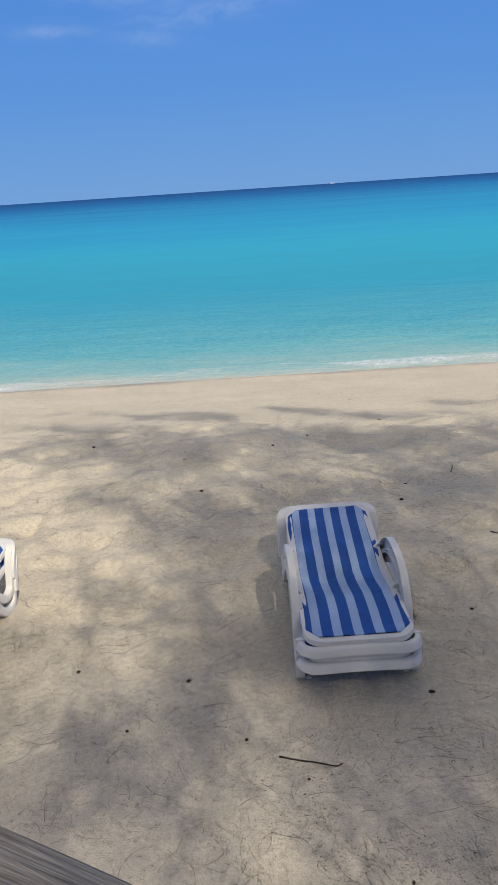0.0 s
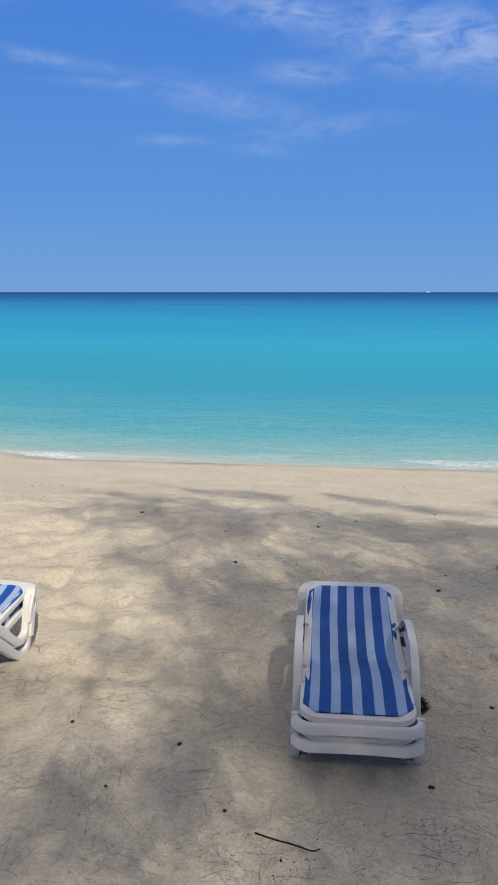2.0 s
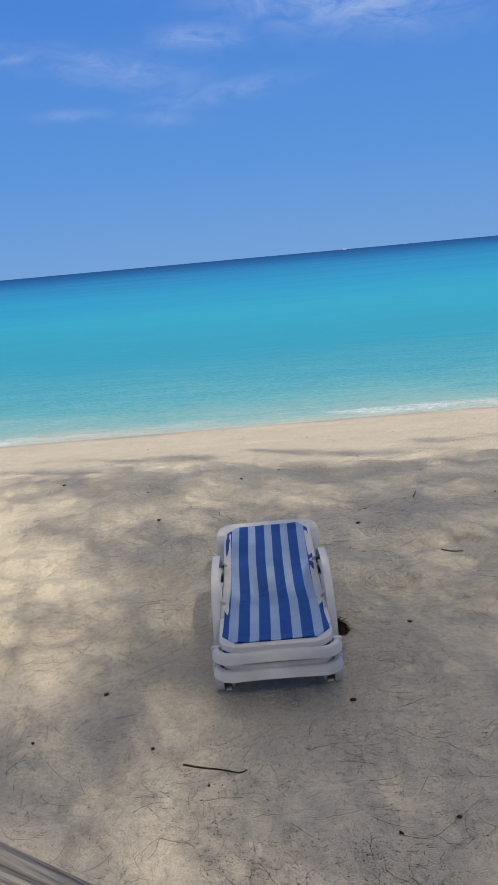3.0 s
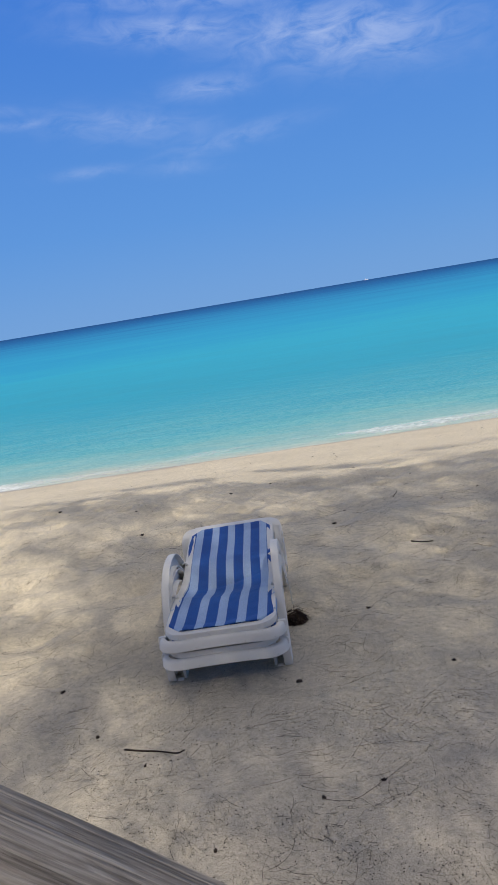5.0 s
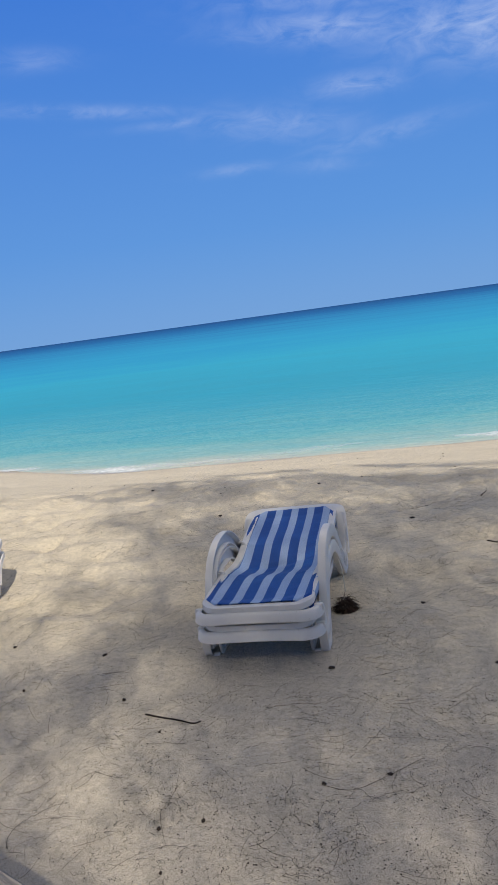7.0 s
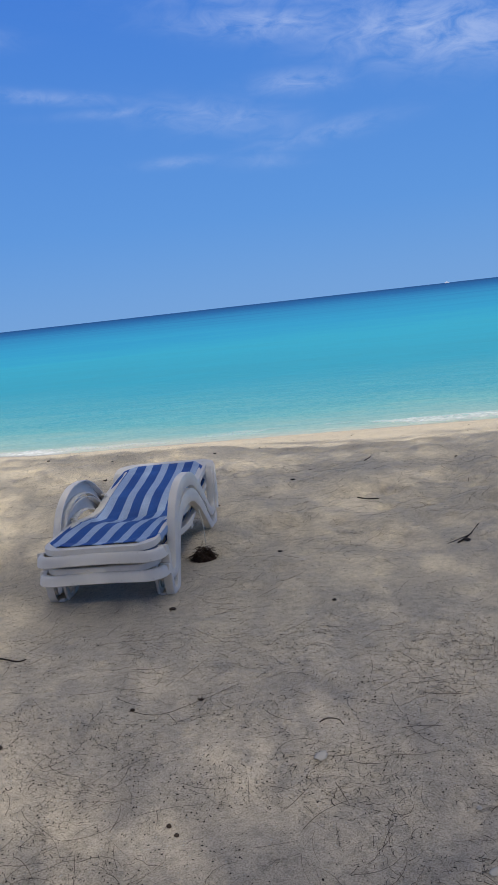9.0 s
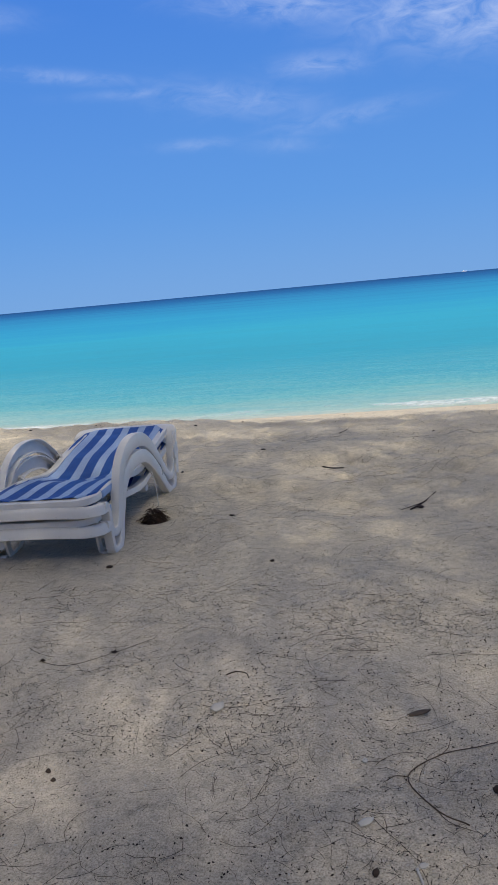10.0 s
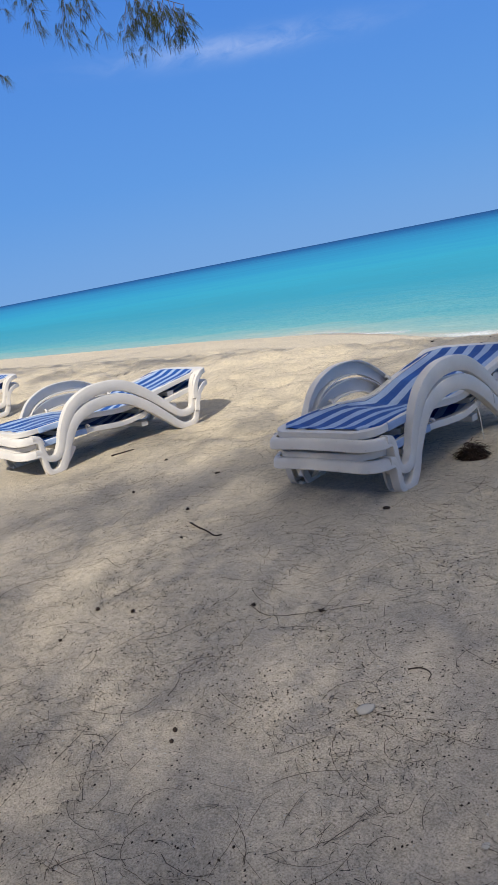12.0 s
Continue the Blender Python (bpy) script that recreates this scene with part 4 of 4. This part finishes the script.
def flake(name, x, y, lx, ly, turn, label, category, mat):
    """A thin curved chip: a shell or a dry leaf."""
    verts, faces, n, m = [], [], 10, 5
    for i in range(n + 1):
        f = i / n
        w = math.sin(math.pi * min(1, 0.12 + f * 0.86)) ** 0.7
        for k in range(m + 1):
            g = k / m * 2 - 1
            verts.append(((f - 0.5) * lx, g * ly * 0.5 * w, 0.10 * ly * (1 - g * g) + 0.012 * lx * math.sin(f * 3)))
    for i in range(n):
        for k in range(m):
            a = i * (m + 1) + k
            faces.append((a, a + 1, a + m + 2, a + m + 1))
    ob = new(name, mesh_of(name, verts, faces, mat))
    mod = ob.modifiers.new("thick", "SOLIDIFY")
    mod.thickness = 0.002
    ob.matrix_world = Matrix.Translation(lay(x, y, 0.003)) @ pose(0, 0, 0, 3, -4, turn)
    return tagged(ob, label, category)


twig("stick", [(0.095, 3.20), (0.19, 3.160), (0.29, 3.135), (0.37, 3.108), (0.41, 3.122)], 0.005, "dark crooked stick lying on shaded sand", DARKBIT)
twig("stick", [(-1.71, 3.98), (-1.70, 4.09), (-1.68, 4.17)], 0.006, "short dark stick near the loungers", DARKBIT)
twig("twig", [(2.545, 1.845), (2.47, 1.90), (2.405, 2.03), (2.50, 2.13), (2.61, 2.17), (2.725, 2.232)], 0.0021, "thin brown bent twig on gritty sand", LITTER,
     [[(2.405, 2.03), (2.37, 2.03), (2.34, 2.00)], [(2.50, 2.13), (2.52, 2.16), (2.53, 2.20)], [(2.47, 1.90), (2.50, 1.85), (2.56, 1.82)]])
twig("twig", [(2.50, 4.43), (2.58, 4.55), (2.66, 4.75)], 0.005, "dry twig with a dark cone in sun fleck", DARKBIT, [[(2.58, 4.55), (2.52, 4.50), (2.44, 4.42)]])
twig("twig", [(1.90, 5.68), (1.97, 5.65), (2.06, 5.63)], 0.006, "short dark twig on trodden sand", DARKBIT)
twig("twig", [(1.80, 2.56), (1.83, 2.585), (1.87, 2.57), (1.885, 2.53)], 0.0024, "small hooked black twig", DARKBIT)
twig("twig", [(1.05, 2.66), (1.18, 2.64), (1.32, 2.75), (1.45, 2.86)], 0.0011, "thin forked twig on shaded sand", LITTER, [[(1.32, 2.75), (1.30, 2.85), (1.34, 2.92)]])
twig("twig", [(2.75, 1.45), (2.60, 1.52), (2.48, 1.50)], 0.003, "long thin brown twig on grit", LITTER)
twig("twig", [(1.95, 7.15), (2.0, 7.3), (2.02, 7.45)], 0.005, "upright dry twig near the berm crest", DARKBIT)
twig("straw", [(2.415, 1.70), (2.428, 1.64), (2.43, 1.56)], 0.0035, "pale dry straw lying on grit", SHELL)
for x, y, s in ((-0.072, 3.327, 0.013), (-0.724, 3.448, 0.012), (0.235, 3.02, 0.009), (0.46, 2.379, 0.011), (0.623, 2.434, 0.012), (2.627, 1.971, 0.015),
                (2.68, 2.05, 0.012), (2.323, 1.679, 0.013), (1.376, 2.021, 0.011), (1.41, 1.98, 0.010), (0.55, 2.15, 0.009)):
    nub("casuarina_cone", x, y, s * 0.78, "small dark brown casuarina cone on sand", "cone", DARKBIT, 0.85, 0.5, "fallen cones")
for x, y, s in ((1.334, 6.471, 0.022), (-0.535, 6.92, 0.022), (0.97, 3.657, 0.018), (1.435, 4.521, 0.016), (-0.42, 3.868, 0.016), (-1.115, 4.022, 0.014), (1.809, 3.659, 0.012),
                (1.45, 6.9, 0.014), (0.2, 8.6, 0.02), (-2.0, 8.9, 0.02), (2.555, 4.47, 0.020), (1.32, 2.75, 0.012), (1.06, 2.67, 0.010)):
    nub("husk", x, y, s, "blackish scrap of dry husk on sand", "husk", DARKBIT, 0.4, 0.9, "scattered husks")
flake("shell", 2.298, 1.843, 0.042, 0.022, 35, "white oval shell chip on grit", "shell", SHELL)
flake("shell", 2.85, 2.51, 0.07, 0.03, 10, "broken white shell piece on sand", "shell", SHELL)
flake("shell", 1.82, 2.33, 0.05, 0.04, 60, "pale grey flat shell fragment", "shell", STONE)
flake("shell", 2.43, 1.71, 0.02, 0.016, 20, "tiny round white shell", "shell", SHELL)
flake("shell", 2.29, 2.09, 0.018, 0.014, 80, "tiny round white shell", "shell", SHELL)
flake("leaf", 2.45, 2.325, 0.07, 0.022, 20, "curled brown dry leaf on sand", "leaf", LITTER)


def root_tuft(x, y):
    """The dark fibrous tuft in a hollow beside the lounger."""
    rn = np.random.default_rng(3)
    n = 950
    o = lay(x, y, 0.004)
    a, r = rn.uniform(0, 2 * math.pi, n), np.sqrt(rn.random(n))
    s = np.stack([0.066 * r * np.cos(a), 0.088 * r * np.sin(a), 0.10 * (1 - r * r) * rn.random(n)], 1)
    w = np.stack([np.cos(a) * 0.6 + rn.normal(size=n) * 0.8, np.sin(a) * 0.6 + rn.normal(size=n) * 0.8, 0.35 * rn.normal(size=n)], 1)
    w /= np.linalg.norm(w, axis=1, keepdims=True)
    v, f = ribbons(s, w, rn.uniform(0.03, 0.08, n), np.full(n, 0.0024), 0.5, 3)
    ob = new("root_tuft", quad_mesh("root_tuft", v, f, FIBRE))
    ob.matrix_world = Matrix.Translation(o)
    tagged(ob, "dark matted root fibres in a hollow beside lounger", "roots")


root_tuft(0.962, 4.47)
for (x0, y0, z0), (x1, y1, z1) in (((0.93, 4.62, 0.26), (0.945, 4.64, 0.03)), ((0.93, 4.80, 0.27), (0.94, 4.81, 0.19))):
    a, b = Vector((x0, y0, z0)), Vector((x1, y1, z1))
    cord = new("cord", mesh_of("cord", *tube(spline([a, a.lerp(b, 0.4) + Vector((0.008, 0, 0)), b], 5), 0.003, 0.0025, 6), CORD))
    tagged(cord, "frayed pale cord hanging from the lounger sling", "cord")


def litter(name, n, region, length, width, mat, label, seed, bias, bunch=1.0):
    """Dry needles strewn on the sand, each a thin bent strand."""
    rn = np.random.default_rng(seed)
    x0, x1, y0, y1 = region
    xs, ys = rn.uniform(x0, x1, n * 3), y0 + (y1 - y0) * rn.random(n * 3) ** bias
    clump = bunch * (0.5 * vnoise(xs * 1.7 + 3, ys * 2.2 + seed) + 0.5 * vnoise(xs * 5, ys * 6))
    keep = np.argsort(-(clump + 1.1 * rn.random(n * 3)))[:n]
    xs, ys = xs[keep], ys[keep]
    a, curl = rn.uniform(0, 2 * math.pi, n), rn.normal(size=n) * 1.1
    L = rn.uniform(*length, n)
    segs, rows = 5, []
    px, py = xs.copy(), ys.copy()
    W = rn.uniform(*width, n)
    for k in range(segs + 1):
        h = a + curl * (k / segs)
        z = sand_z(px, py) + 0.0022 + 0.010 * rn.random(n) * math.sin(math.pi * k / segs) * (rn.random(n) < 0.25)
        nx, ny = -np.sin(h) * W * (1 - 0.5 * k / segs), np.cos(h) * W * (1 - 0.5 * k / segs)
        rows += [np.stack([px - nx, py - ny, z], 1), np.stack([px + nx, py + ny, z + 0.0006], 1)]
        px, py = px + np.cos(h) * L / segs, py + np.sin(h) * L / segs
    verts = np.stack(rows, 1).reshape(-1, 3)
    base = np.arange(n)[:, None] * (2 * (segs + 1))
    quads = np.concatenate([base + np.array([2 * k, 2 * k + 1, 2 * k + 3, 2 * k + 2]) for k in range(segs)], 0)
    tagged(new(name, quad_mesh(name, verts, quads, mat)), label, "needles", kind="stuff")


def crumbs(name, n, region, size, mat, label, category, seed, bias, bunch=1.0):
    """Small grit as low four-sided chips."""
    rn = np.random.default_rng(seed)
    x0, x1, y0, y1 = region
    xs, ys = rn.uniform(x0, x1, n * 2), y0 + (y1 - y0) * rn.random(n * 2) ** bias
    clump = bunch * (0.4 * vnoise(xs * 2.6 + seed, ys * 3.1) + 0.4 * vnoise(xs * 7.0, ys * 8.0 + seed)) + 1.0 * rn.random(n * 2)
    keep = np.argsort(-clump)[:n]
    xs, ys = xs[keep], ys[keep]
    z = sand_z(xs, ys)
    s = size[0] + (size[1] - size[0]) * rn.random(n) ** 3
    a = rn.uniform(0, 6.28, n)
    rows = []
    for k, (r, h) in enumerate(((1, 0), (0.7, 0), (1.1, 0), (0.6, 0), (0.35, 0.55))):
        t = a + k * math.pi / 2
        rows.append(np.stack([xs + np.cos(t) * s * r * (k < 4), ys + np.sin(t) * s * r * (k < 4), z - 0.001 + h * s + 0.001 * (k == 4)], 1))
    verts = np.stack(rows, 1).reshape(-1, 3)
    i = np.arange(n)[:, None] * 5
    tris = np.concatenate([i + np.array(q) for q in ((0, 1, 4), (1, 2, 4), (2, 3, 4), (3, 0, 4))], 0)
    me = bpy.data.meshes.new(name)
    me.vertices.add(len(verts))
    me.vertices.foreach_set("co", verts.ravel())
    me.loops.add(tris.size)
    me.loops.foreach_set("vertex_index", tris.ravel().astype(np.int32))
    me.polygons.add(len(tris))
    me.polygons.foreach_set("loop_start", np.arange(0, tris.size, 3))
    me.update(calc_edges=True)
    me.materials.append(mat)
    tagged(new(name, me), label, category, kind="stuff")


litter("needle_litter", 7000, (-3.6, 4.8, 1.25, 7.2), (0.03, 0.20), (0.0004, 0.0009), LITTER, "dry brown casuarina needles strewn over the sand", 4, 1.25)
litter("needle_litter", 4200, (-1.4, 4.2, 1.25, 3.8), (0.008, 0.05), (0.0003, 0.0007), DARKBIT, "short dark needle scraps on gritty sand", 9, 1.1)
litter("needle_litter", 1500, (-7.0, 5.0, 4.5, 12.0), (0.05, 0.16), (0.001, 0.0018), LITTER, "sparse dry needles on the upper beach", 14, 1.0)
litter("needle_litter", 4800, (0.2, 4.2, 1.2, 3.2), (0.006, 0.030), (0.0004, 0.0009), DARKBIT, "clumps of dark needle scraps on grit", 19, 1.0, 4.0)
crumbs("bark_crumbs", 17000, (0.0, 4.2, 1.2, 3.4), (0.0014, 0.0062), DARKBIT, "clumps of dark bark crumbs on grit", "grit", 53, 1.0, 3.6)
crumbs("dark_grit", 16000, (-2.4, 4.4, 1.25, 4.8), (0.0010, 0.0055), DARKBIT, "dark crumbs of bark and husk on sand", "grit", 31, 1.3)
crumbs("shell_grit", 20000, (-1.8, 4.4, 1.25, 4.8), (0.0010, 0.0060), SHELL, "white shell crumbs on sand", "grit", 37, 1.3)
crumbs("beach_scraps", 260, (-12.0, 6.0, 5.0, 17.5), (0.006, 0.028), DARKBIT, "scattered dark seaweed scraps on the beach", "grit", 41, 0.8)


# ---- a far boat ----
def motor_yacht(x, y):
    by = thing("motor_yacht", Matrix.Translation((x, y, SHORE_Z)), "small white motor yacht far out at sea", "boat")
    bm = bmesh.new()
    rings = []
    for k, (px, hw, z0, z1) in enumerate(((-11, 2.2, 0.1, 2.4), (-4, 2.6, -0.3, 2.5), (4, 2.3, -0.3, 2.9), (9, 1.1, 0.2, 3.4), (12, 0.1, 2.2, 3.7))):
        rings.append([bm.verts.new((px, -hw, z1)), bm.verts.new((px, -hw * 0.6, z0)), bm.verts.new((px, hw * 0.6, z0)), bm.verts.new((px, hw, z1))])
    for a, b in zip(rings, rings[1:]):
        for k in range(4):
            bm.faces.new((a[k], a[(k + 1) % 4], b[(k + 1) % 4], b[k]))
    bm.faces.new(rings[0])
    bm.faces.new(rings[-1][::-1])
    piece("hull", from_bm("hull", bm, HULL), by)
    piece("cabin", from_bm("cabin", slab(11, 3.6, 2.0, 0.4), HULL), by, at=pose(-2, 0, 4.6))
    piece("window_band", from_bm("window_band", slab(9.5, 3.66, 0.8, 0.1), GLASSDARK), by, at=pose(-2, 0, 4.1))
    piece("bridge", from_bm("bridge", slab(6, 2.8, 1.6, 0.4), HULL), by, at=pose(-2.5, 0, 6.3))


motor_yacht(407.9, 4000.0)
